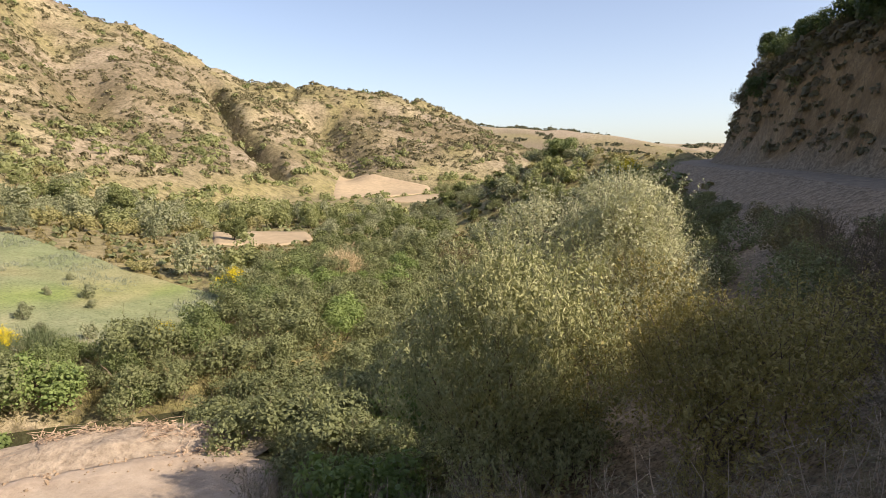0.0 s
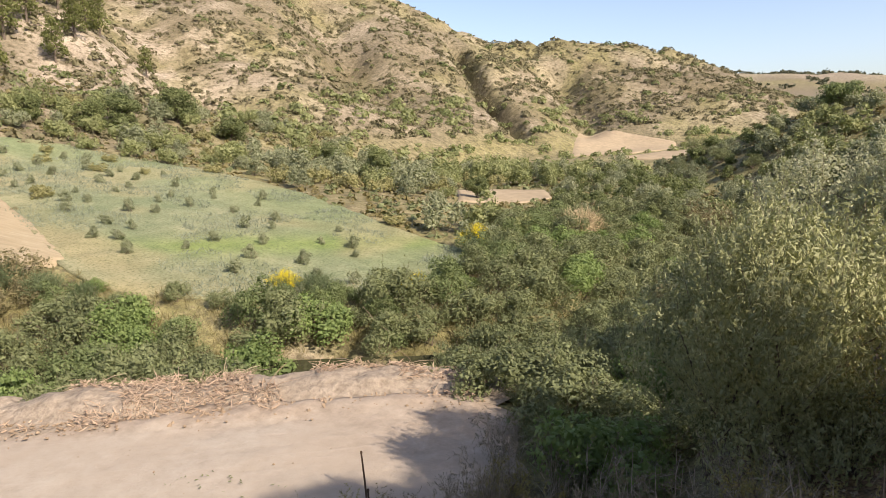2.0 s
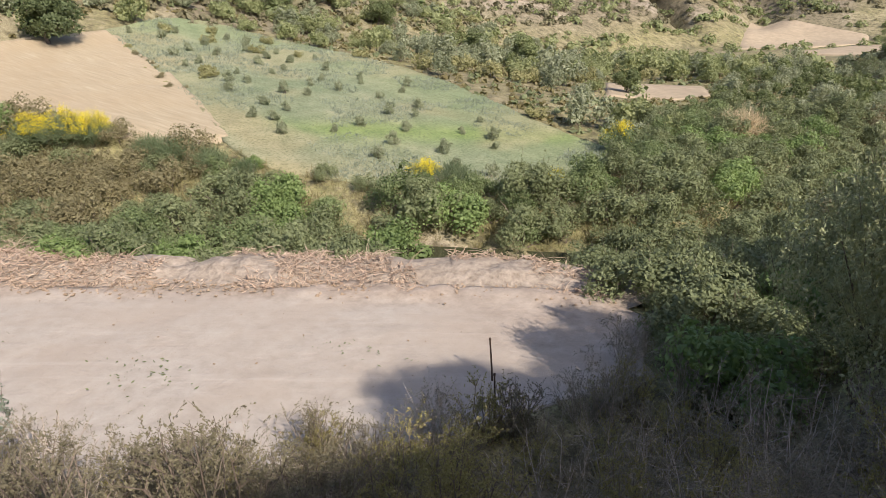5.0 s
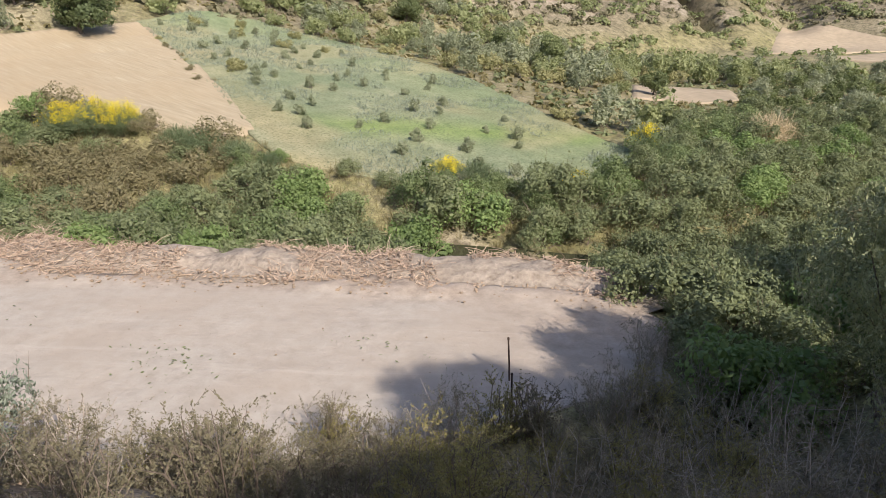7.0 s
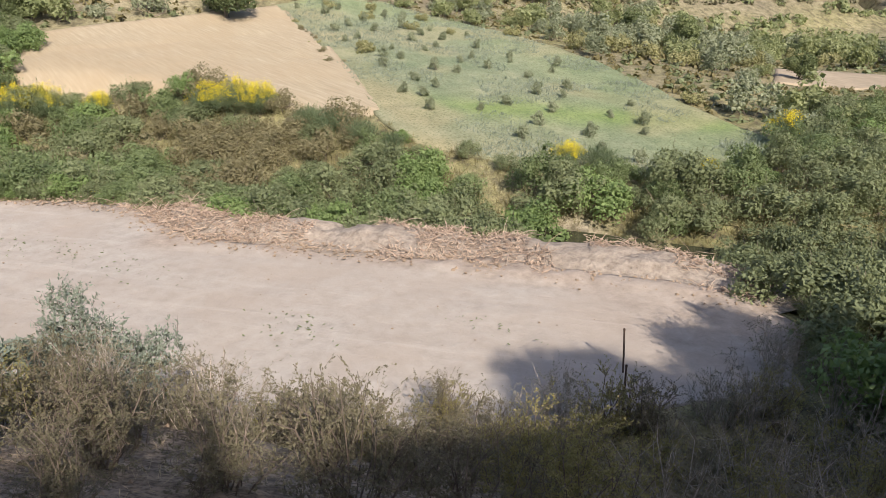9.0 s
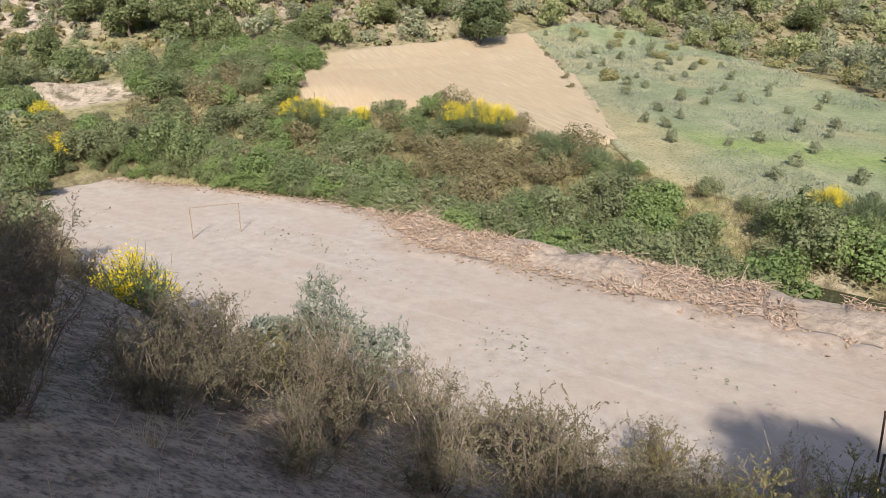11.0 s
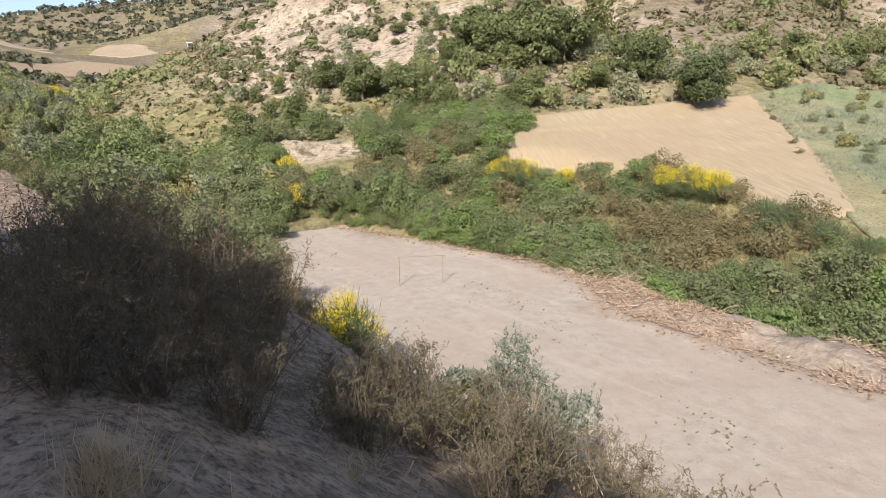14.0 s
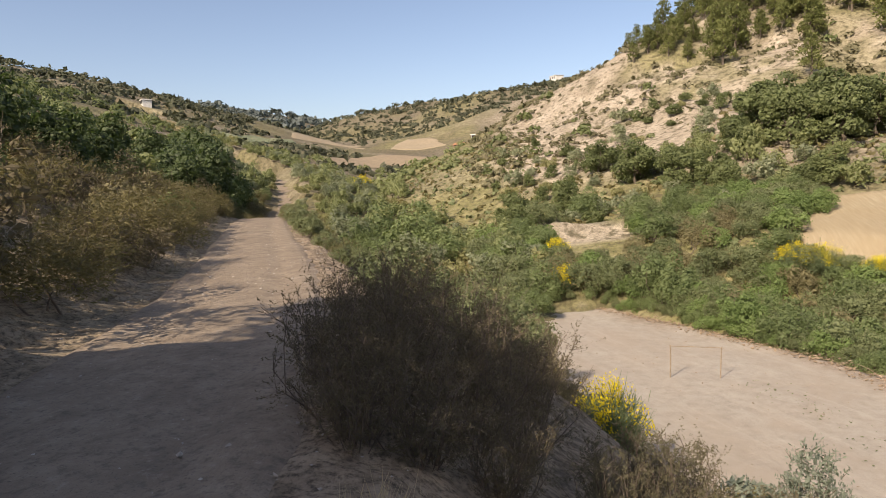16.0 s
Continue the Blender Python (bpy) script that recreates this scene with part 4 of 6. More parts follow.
def make_broom(name, label, group, w, h, seed, flower=1.0, stems=480):
    """A broom: upright rush-like green shoots, yellow flowers at their ends."""
    r = np.random.RandomState(seed)
    root = thing(name, label, "broom bush", group)
    a, q = r.rand(stems) * 6.283, r.rand(stems) ** 0.55
    tip = np.stack([0.5 * w * q * np.cos(a), 0.5 * w * q * np.sin(a), h * (0.6 + 0.4 * r.rand(stems)) * (1 - 0.4 * q * q)], 1)
    base = np.stack([0.2 * tip[:, 0], 0.2 * tip[:, 1], h * 0.25 * r.rand(stems)], 1)
    wood = [tube(bend((0, 0, -0.15), tip[i] * 0.6, r), 0.02, 0.006, 4) for i in range(9)]
    shoot = [leaves(base + (tip - base) * t + r.normal(size=(stems, 3)) * 0.05 * w, (tip - base) + np.array([0, 0, 0.4]) + r.normal(size=(stems, 3)) * 0.25, 0.24 * h, 0.010 + 0.006 * h, r, face=tip + r.normal(size=tip.shape) * 0.3) for t in (0.15, 0.35, 0.5, 0.62, 0.72, 0.8)]
    part("branchwork", join(wood), M_TWIG, root)
    part("shoot_mass", join(shoot), M_BROOMSTEM, root)
    if flower:
        lit = vnoise(tip[:, 0] * 4 + seed, tip[:, 1] * 4, 1.0, seed) < 0.2 + 0.5 * flower
        few = tip[lit & (tip[:, 2] > h * 0.5)]
        n = 10
        p = np.repeat(few, n, 0) + r.normal(size=(len(few) * n, 3)) * np.array([0.035 * w, 0.035 * w, 0.06 * h])
        part("blossom", leaves(p, r.normal(size=p.shape) + np.array([0, 0, 0.5]), 0.06, 0.05, r, 0.4), M_FLOWER, root, "dense bright yellow blossom")
    return root


def blades(p, height, width, r, lean=0.35):
    """Grass blades: long thin diamonds."""
    n = len(p)
    return leaves(p, np.array([0, 0, 1.0]) + r.normal(size=(n, 3)) * lean, height, width, r, 0.05)


WAITING = []


def put(ob, x, y, turn=0.0, size=1.0, sink=0.06, tall=1.0, tip=0.0, z=None):
    """Stands a thing on the ground; where its height is not given, settle() finds it."""
    if z is None:
        WAITING.append((ob, x, y, sink))
    ob.matrix_basis = Matrix.Translation((x, y, (z or 0.0) - sink)) @ Matrix.Rotation(turn, 4, "Z") @ Matrix.Rotation(tip, 4, "X") @ Matrix.Diagonal((size, size, size * tall, 1))
    return ob


def settle():
    for (ob, x, y, sink), z in zip(WAITING, land([w[1] for w in WAITING], [w[2] for w in WAITING])):
        ob.location.z = float(z) - sink


class Kind:
    """Plants of one kind: some models, each then copied."""

    def __init__(self, *models):
        self.models, self.used = models, [False] * len(models)

    def add(self, x, y, turn=None, size=1.0, sink=0.06, tall=1.0, which=None, label="", z=None):
        free = [i for i, u in enumerate(self.used) if not u]
        k = (free[0] if free else rng.randint(len(self.models))) if which is None else which
        turn = rng.rand() * 6.283 if turn is None else turn
        ob = self.models[k]
        if self.used[k]:
            ob = copy_thing(self.models[k], Matrix())
        self.used[k] = True
        return tagged(put(ob, x, y, turn, size, sink, tall, 0.0, z), label)

    def scatter(self, xs, ys, low=0.8, high=1.25, sink=0.08):
        for x, y, z in zip(xs, ys, land(xs, ys)):
            self.add(float(x), float(y), size=low + (high - low) * rng.rand(), sink=sink, tall=0.85 + 0.3 * rng.rand(), z=float(z))


def darts(x0, x1, y0, y1, gap, keep, tries, seed):
    """Places at least gap apart, where keep(x, y) holds."""
    r = np.random.RandomState(seed)
    x, y = x0 + (x1 - x0) * r.rand(tries), y0 + (y1 - y0) * r.rand(tries)
    ok = keep(x, y)
    x, y = x[ok], y[ok]
    cells, out = {}, []
    for a, b in zip(x, y):
        i, j = int(a // gap), int(b // gap)
        if all((a - p) ** 2 + (b - q) ** 2 > gap * gap for u in (-1, 0, 1) for v in (-1, 0, 1) for p, q in cells.get((i + u, j + v), ())):
            cells.setdefault((i, j), []).append((a, b))
            out.append((a, b))
    return np.array(out).reshape(-1, 2).T

# ---- plants in their places ----
river = Kind(*[make_bush("riverside_shrub", "dense dark green riverside shrub on the stream bank", "shrub", "riverside shrubs", 2.7, 2.2, 2200, 0.085, 0.55, M_SHRUB, 100 + i, sprays=10, stems=5) for i in range(4)])
bramble = Kind(*[make_bush("bramble", "bright green sprawling bramble on the stream bank", "bramble", "brambles", 2.9, 1.7, 2000, 0.088, 0.7, M_BRIGHT, 120 + i, upright=0.3, stems=5) for i in range(3)])
greybush = Kind(*[make_bush("grey_shrub", "grey-green scrubby bush near the stream", "shrub", "grey shrubs", 2.5, 2.0, 1700, 0.085, 0.5, M_GREY, 140 + i, sprays=12, stems=5) for i in range(3)])
brownbush = Kind(*[make_bush("dry_bush", "brownish half-dry low bush on the bank", "shrub", "dry bushes", 2.5, 1.6, 1300, 0.09, 0.45, M_DRYLEAF, 150 + i, sprays=12, stems=5) for i in range(2)])


def fields(x, y):
    return inside(x, y, GREEN_FAR, GREEN_NEAR) | inside(x, y, STRAW_A, STRAW_B) | inside(x, y, LOT_FAR, LOT_NEAR) | (along(x, y, STRAW_A)[0] < 2.2)


def glade(x, y):
    """The low open ground before the mown plot on the valley floor."""
    yaw, d = np.degrees(np.arctan2(-(x + 0.7), y + 0.7)), np.hypot(x + 0.7, y + 0.7)
    return (yaw > 10.3) & (yaw < 19.6) & (d > 47) & (d < 84)


def band(x, y):
    d = along(x, y, STREAM)[0]
    water = ((d < 2.2) & (x > -14) & (x < -9)) | ((x > -12.6) & (x < -9.8) & (y < 17.2)) | ((x + 14.1) ** 2 + (y - 19.6) ** 2 < 2.6)
    edge = along(x, y, LOT_FAR)[0] > 1.0 + 1.1 * ((x > -20.5) & (x < -7))
    return (d < 13) & (along(x, y, ROAD)[0] > 13) & edge & (along(x, y, LOT_NEAR)[0] > 1.6) & ~glade(x, y) & ~fields(x, y) & ~water & ~((x < -43.5) & (y < -0.9) & (y > -7.6))


bx, by = darts(-60, 4, -12, 52, 1.42, band, 16000, 5)
pick = rng.rand(len(bx)) * 0.8 + 0.9 * (fbm(bx, by, 8, 51) + 0.25)
pick[bx > -9] = 0.5 * pick[bx > -9] + 0.5
pick[(bx < -27) & (bx > -38) & (by > 12.9)] += 0.5
for kind, lo, hi in ((river, -9, 0.5), (bramble, 0.5, 0.64), (greybush, 0.64, 0.98), (brownbush, 0.98, 9)):
    sel = (pick >= lo) & (pick < hi)
    close = along(bx, by, GREEN_NEAR)[0] < 1.8
    kind.scatter(bx[sel & ~close], by[sel & ~close], 0.85, 1.35)
    kind.scatter(bx[sel & close], by[sel & close], 0.5, 0.8)

# valley floor and foot slopes further off
mid_a = Kind(*[make_bush("valley_shrub", "rounded green shrub on the valley floor", "shrub", "valley shrubs", 3.2, 2.6, 760, 0.19, 0.6, M_VALLEY, 200 + i, stems=4, clumps=12) for i in range(3)])
mid_b = Kind(*[make_bush("valley_olive", "grey-green wild olive shrub on the valley floor", "shrub", "wild olives", 3.4, 2.9, 760, 0.19, 0.5, M_WILDOLIVE, 210 + i, stems=4, clumps=12) for i in range(3)])
mid_c = Kind(*[make_bush("heath_bush", "low yellow-green heath bush on open ground", "shrub", "heath bushes", 2.8, 1.7, 600, 0.18, 0.5, M_HEATH, 220 + i, stems=4, clumps=9) for i in range(2)])


def eroded(x, y):
    """The pale bare slope at the valley's head, and the white scar below it."""
    yaw, d = np.degrees(np.arctan2(-(x + 0.7), y + 0.7)), np.hypot(x + 0.7, y + 0.7)
    return ((hills(x, y) > 0.3) & (yaw > 60) & (yaw < 98) & (d > 88 - 10 * smooth(83, 87, yaw))) | ((d > 43) & (d < 55) & (yaw > 89.8) & (yaw < 97.5))


def valley(x, y):
    h, d = hills(x, y), np.hypot(x + 0.7, y + 0.7)
    plots = np.zeros(x.shape, bool)
    for one, other in PLOTS:
        plots |= inside(x, y, one, other)
    thick = vnoise(x, y, 13, 81)
    return (h < 6) & (d > 40) & (d < 110) & ~fields(x, y) & ~plots & (along(x, y, ROAD)[0] > 4.5) & (along(x, y, STREAM)[0] > 11) & (thick > 0.14) & ~eroded(x, y) & ~glade(x, y)


vx, vy = darts(-170, 20, -95, 165, 2.7, valley, 26000, 6)
keep = np.abs(np.degrees(np.arctan2(-(vx + 0.7), vy + 0.7)) - 65) < 85
vx, vy = vx[keep], vy[keep]
pick = rng.rand(len(vx))
mid_a.scatter(vx[pick < 0.45], vy[pick < 0.45], 0.6, 1.25)
mid_b.scatter(vx[(pick >= 0.45) & (pick < 0.78)], vy[(pick >= 0.45) & (pick < 0.78)], 0.6, 1.2)
mid_c.scatter(vx[pick >= 0.78], vy[pick >= 0.78], 0.6, 1.1)
evergreen = Kind(*[make_bush("evergreen_shrub", "rounded dark evergreen shrub on the lower slopes", "shrub", "evergreen shrubs", 3.0, 2.4, 760, 0.18, 0.6, M_TREE, 230 + i, stems=4, clumps=12) for i in range(3)])


def lower_stream(x, y):
    plots = np.zeros(x.shape, bool)
    for one, other in PLOTS:
        plots |= inside(x, y, one, other)
    return (along(x, y, STREAM)[0] < 11.5) & ~plots & ~glade(x, y) & (along(x, y, ROAD)[0] > 9) & (vnoise(x, y, 9, 84) > 0.2)


sx, sy = darts(-24, 14, 50, 104, 2.5, lower_stream, 3000, 10)
evergreen.scatter(sx[::2], sy[::2], 0.55, 1.05)
mid_b.scatter(sx[1::2], sy[1::2], 0.5, 0.95)
wx, wy = darts(-150, -58, -105, -30, 2.0, lambda x, y: (along(x, y, ROAD)[0] > 2.1) & (along(x, y, ROAD)[0] < 14) & (vnoise(x, y, 9, 83) > 0.18), 4000, 9)
for k, (x, y) in enumerate(zip(wx, wy)):
    (mid_a, mid_c, mid_b)[k % 3].add(float(x), float(y), size=0.4 + 0.5 * rng.rand())


def scrub(name, label, n, keep, area, size, mat, seed, per=26):
    """Far hillside bushes past counting, each a clump of leaf sprays, as one mesh."""
    r = np.random.RandomState(seed)
    x0, x1, y0, y1 = area
    x, y = x0 + (x1 - x0) * r.rand(n), y0 + (y1 - y0) * r.rand(n)
    ok = keep(x, y)
    x, y = x[ok], y[ok]
    z = land(x, y)
    s = size * (0.45 + 0.9 * r.rand(len(x)) ** 1.6)
    d = unit(r.normal(size=(len(x), per, 3)))
    d[..., 2] = np.abs(d[..., 2])
    lobes = 0.72 + 0.28 * r.rand(len(x), per, 1)
    p = np.stack([x, y, z - 0.05], 1)[:, None] + d * s[:, None, None] * np.array([0.55, 0.55, 0.5]) * lobes
    d = d.reshape(-1, 3)
    ax = unit(np.cross(d, unit(r.normal(size=d.shape))))
    long = np.repeat(s * 1.75 / math.sqrt(per), per)
    v, f = leaves(p.reshape(-1, 3) - ax * long[:, None] * 0.5, ax, long, long * 0.85, r, face=d + np.array([0, 0, 0.1]), loose=0.4)
    return tagged(new(name, mesh_from(name, v, f, mat, False)), label, "shrubs", kind="stuff")


def valley_end(x, y):
    h, d = hills(x, y), np.hypot(x + 0.7, y + 0.7)
    plots = np.zeros(x.shape, bool)
    for one, other in PLOTS:
        plots |= inside(x, y, one, other)
    return (h < 9) & (d > 100) & (d < 200) & ~plots & (along(x, y, ROAD)[0] > 4.5) & (vnoise(x, y, 13, 81) > 0.3) & ~eroded(x, y)


scrub("valley_thicket", "mixed green thicket over the far valley floor", 5200, valley_end, (-190, 40, -120, 200), 2.8, M_VALLEY, 36, 56)


def on_hill(x, y):
    h, d = hills(x, y), np.hypot(x, y)
    yaw = np.degrees(np.arctan2(-(x + 0.7), y + 0.7))
    bare = smooth(60, 66, yaw) * smooth(100, 96, yaw) * smooth(36, 26, h)
    return (h > 0.5) & (d > 72) & (d < 300) & (yaw > -20) & (yaw < 104) & (np.random.RandomState(3).rand(len(x)) < (0.25 + 1.3 * vnoise(x, y, 15, 91)) * (1 - 0.55 * bare)) & (vnoise(x, y, 6, 92) > 0.2)


scrub("hillside_scrub", "scattered low grey-green scrub bushes over the hillsides", 31000, on_hill, (-250, 60, -40, 270), 1.55, M_MACCHIA, 31, 22)
scrub("hillside_dry_tufts", "dry brown tufts and cushion plants over the hillsides", 15000, on_hill, (-250, 60, -40, 270), 0.9, M_THORN, 32, 8)
scrub("hillside_dark_bushes", "dark green evergreen bushes over the hillsides", 2300, on_hill, (-250, 60, -40, 270), 2.3, M_TREE, 33, 60)


def far_slopes(x, y):
    yaw, d = np.degrees(np.arctan2(-(x + 0.7), y + 0.7)), np.hypot(x, y)
    plots = np.zeros(x.shape, bool)
    for one, other in PLOTS:
        plots |= inside(x, y, one, other)
    return (yaw > 84) & (yaw < 150) & (d > 150) & (d < 560) & ~plots & (along(x, y, ROAD)[0] > 6) & (vnoise(x, y, 26, 93) + 0.4 * smooth(16, 40, hills(x, y)) + 0.3 * smooth(117, 124, yaw) > 0.46)


scrub("far_slope_trees", "dark dotted bushes and trees over the far slopes", 17000, far_slopes, (-560, 0, -420, 40), 3.0, M_FARTREE, 34, 13)
far_east = lambda x, y: (np.hypot(x, y) > 420) & (np.hypot(x, y) < 760) & (vnoise(x, y, 45, 97) + 0.4 * vnoise(x, y, 14, 98) > 0.8)
scrub("far_hill_scrub", "dark scattered scrub over the furthest pale hills", 9000, far_east, (-80, 380, 400, 760), 4.0, M_FARTREE, 48, 12)
# the haze over these ridges is only in the leaf colour
scrub("far_ridge_woods", "dark woods over the furthest ridges, distance haze put into their leaf colour", 7000, lambda x, y: (np.hypot(x, y) > 560) & (np.hypot(x, y) < 1300) & (np.degrees(np.arctan2(-x, y)) > 100) & (np.degrees(np.arctan2(-x, y)) < 140) & (vnoise(x, y, 60, 94) > 0.35), (-1300, -350, -1050, -100), 12, M_HAZEWOOD, 35, 14)

def low_growth(x, y):
    d = np.hypot(x, y)
    plots = fields(x, y)
    for one, other in PLOTS:
        plots |= inside(x, y, one, other)
    return ~plots & ~eroded(x, y) & (d > 42) & (d < 115) & (along(x, y, ROAD)[0] > 3.5) & (np.degrees(np.arctan2(-x, y)) > -22) & (np.degrees(np.arctan2(-x, y)) < 142) & ~((along(x, y, STREAM)[0] < 1.8) & (x > -15) & (x < -8))


scrub("undergrowth", "low yellow-green weeds and grass between the shrubs", 16000, low_growth, (-112, 30, -80, 112), 0.7, M_VERGE, 37, 8)
scrub("undergrowth_green", "low green weeds between the shrubs", 10000, low_growth, (-112, 30, -80, 112), 0.75, M_GREY, 38, 8)

scrub("bank_woods", "dark evergreen bushes up the slope above the track", 2600, lambda x, y: (along(x, y, ROAD)[1] > 0) & (along(x, y, ROAD)[0] > 10) & (np.degrees(np.arctan2(-x, y)) > 112) & (np.hypot(x, y) > 60) & (np.hypot(x, y) < 220) & (vnoise(x, y, 12, 96) > 0.3), (-200, -10, -190, -20), 3.0, M_TREE, 39, 80)

# the young olives on the green field, in rows
sapling = Kind(*[make_bush("young_olive_tree", "small young olive planted on the green field", "olive tree", "young olives in the field", 1.15, 1.15, 420, 0.11, 0.34, M_WILDOLIVE, 300 + i, stems=4, clumps=7, upright=0.7) for i in range(4)])
for i in range(14):
    for j in range(11):
        x, y = -15 - 3.3 * i - 1.2 * j + rng.normal() * 0.5, 25.5 - 0.9 * i + 2.9 * j + 2.2 * (i % 2) + 0.55 * i + rng.normal() * 0.5
        if inside(np.array([x]), np.array([y]), GREEN_FAR, GREEN_NEAR)[0] and along(np.array([x]), np.array([y]), GREEN_FAR)[0][0] > 4.2 and along(np.array([x]), np.array([y]), GREEN_NEAR)[0][0] > 1.5 and rng.rand() < 0.93:
            sapling.add(x, y, size=0.48 + 0.36 * rng.rand() + 0.012 * i, tall=1.2)
# hedge along the straw field's edge and bushes on the field's upper part
for k in range(22):
    t = 0.35 + 0.65 * rng.rand()
    x, y = -30.2 - 24 * t + rng.normal() * 0.4, 23.6 + 9.6 * t + rng.normal() * 0.4
    mid_c.add(x, y, size=0.10 + 0.2 * rng.rand() ** 2) if k % 3 else brownbush.add(x, y, size=0.15 + 0.2 * rng.rand())
for x, y, s in ((-47, 41, 0.55), (-52, 40, 0.6), (-55, 43, 0.5), (-50, 45, 0.5), (-44, 43, 0.4), (-56, 38.5, 0.6), (-41, 31, 0.6), (-42, 31.5, 0.5)):
    mid_c.add(x, y, size=s)

# trees at the head of the fields
oak = Kind(make_tree("oak_tree", "dark evergreen oak standing in the straw field", "oak tree", "", 5.2, 5.2, 0.5, 3600, 0.21, M_FIELDOAK, 401, clumps=24))
oak.add(-55.7, 28.0, 0.4, 1.0)
wild = Kind(*[make_tree("wild_tree", "green bushy tree behind the straw field", "tree", "trees behind the straw field", 5.6, 5.0, 0.4, 3200, 0.24, M_TREE, 410 + i, clumps=22) for i in range(3)])
for yaw, far, s in ((66.5, 68, 0.85), (68.2, 70, 0.75), (73, 74, 1.1), (75, 72, 1.15), (76.5, 76, 1.25), (78.5, 72, 1.1), (80.5, 75, 1.2), (79.5, 79, 1.2), (74, 79, 1.1), (82.5, 72, 0.8), (84.5, 66, 0.7), (70.5, 66, 0.55), (76, 62, 0.62), (77.5, 61, 0.5),
                    (83, 62, 0.6), (87, 66, 0.8), (90, 70, 0.9), (93, 76, 0.75), (96, 66, 0.7), (100, 60, 0.75), (48, 82, 0.7), (46, 86, 0.8), (42, 92, 0.9), (38, 90, 0.7), (30, 84, 0.8), (26, 76, 0.75), (52, 80, 0.6), (56, 78, 0.6)):
    x, y, _ = bearing(yaw, far, 0)
    wild.add(x, y, size=s)
foot_slope = lambda x, y: (np.degrees(np.arctan2(-(x + 0.7), y + 0.7)) > 83) & (np.degrees(np.arctan2(-(x + 0.7), y + 0.7)) < 102) & (np.hypot(x, y) > 57) & (np.hypot(x, y) < 96) & (vnoise(x, y, 8, 85) > 0.3)
fx, fy = darts(-100, -40, -25, 14, 2.4, foot_slope, 2500, 12)
for k, kind in enumerate((evergreen, mid_b, evergreen, mid_c)):
    kind.scatter(fx[k::4], fy[k::4], 0.4, 0.95)
pine = Kind(*[make_pine("pine_tree", "young pine on the pale eroded slope", "pines on the slope", 5.4, 7.6, 1100, 0.46, 430 + i) for i in range(3)])
for yaw, far, s in ((84.2, 112, 0.85), (83.4, 110, 0.9), (77.3, 98, 0.75), (71, 86, 0.85), (70.2, 84, 0.8), (87.8, 128, 0.8), (86.3, 134, 1.0), (85.2, 136, 1.1), (84, 140, 1.1), (82.8, 138, 1.0), (81.5, 130, 0.9), (80.2, 126, 1.0), (79, 120, 0.8),
                    (78, 132, 1.0), (76.6, 128, 0.9), (75, 122, 1.0), (74, 130, 1.1), (73, 120, 0.9), (72, 112, 0.8), (70.5, 124, 1.1), (69, 118, 1.0), (67.6, 110, 0.9), (66.4, 104, 0.8), (65, 112, 1.0), (64, 104, 0.9), (62.5, 98, 0.8), (61, 106, 1.0),
                    (59, 100, 0.9), (57.5, 112, 1.0), (56, 104, 0.9), (54, 112, 1.0), (53, 122, 1.1), (51.5, 128, 1.0), (50, 118, 0.9), (49.5, 136, 1.1), (48.6, 126, 1.0), (47.8, 142, 1.1), (47, 132, 0.9), (50.8, 142, 1.0), (52.3, 136, 1.1), (54.8, 130, 1.0), (44, 128, 0.7), (89, 120, 0.6), (86, 116, 0.5)):
    x, y, _ = bearing(yaw, far, 0)
    pine.add(x, y, size=s)
for k in range(46):
    x, y, _ = bearing(64 + 22 * rng.rand(), 112 + 30 * rng.rand(), 0)
    pine.add(x, y, size=0.6 + 0.5 * rng.rand())

for k in range(44):
    x, y, _ = bearing(78 + 13.5 * rng.rand(), 116 + 20 * rng.rand(), 0)
    pine.add(x, y, size=0.35 + 0.3 * rng.rand())
wild.add(-20.2, 61.2, size=0.5)

# flowering brooms
gorse = Kind(*[make_broom("yellow_broom", "flowering broom bush with bright yellow blossom on rush-like stems", "flowering brooms", 2.4, 1.9, 500 + i, 0.55) for i in range(3)])
for x, y, s, w in ((-12.4, 36.4, 0.95, 0), (-17.6, 24.0, 0.7, 1), (-12.2, 26.4, 0.6, 2), (-36.9, 16.4, 1.0, 0), (-35.4, 17.2, 1.1, 1), (-33.9, 17.9, 0.95, 2), (-45.2, 8.6, 1.0, 1), (-44.4, 10.0, 1.1, 0), (-43.2, 12.5, 0.75, 2), (-30.6, 7.6, 0.5, 1),
                   (-37.6, -4.6, 0.8, 0), (-45.5, -6.0, 0.8, 2), (-98, -43, 1.5, 1), (-15.3, -1.4, 0.78, 0), (17.5, 62, 1.2, 1)):
    gorse.add(x, y, size=s, which=w, tall=1.3 if x > -16 and y < 0 else 1.0)
rush = Kind(make_broom("green_broom", "green rush-like broom without blossom at the field's edge", "", 2.6, 1.8, 520, 0.0))
for x, y, s in ((-27.0, 19.6, 0.8), (-29.2, 19.2, 0.9), (-30.6, 18.8, 0.8), (-25.0, 19.9, 0.6), (-10.0, 33.5, 1.0), (-9.0, 35, 0.9), (-16.2, 24.4, 0.8)):
    rush.add(x, y, size=s)
for x, y, s in ((-38.4, 15.0, 0.8), (-39.6, 15.2, 0.7)):
    rush.add(x, y, size=s)
for x, y, s in ((-34.6, 15.6, 0.9), (-33.0, 16.0, 0.9), (-31.6, 16.9, 0.9), (-30.4, 17.6, 0.8), (-33.6, 14.4, 1.0), (-31.6, 15.0, 1.0), (-29.8, 16.0, 0.9), (-28.6, 17.4, 0.8)):
    brownbush.add(x, y, size=s)

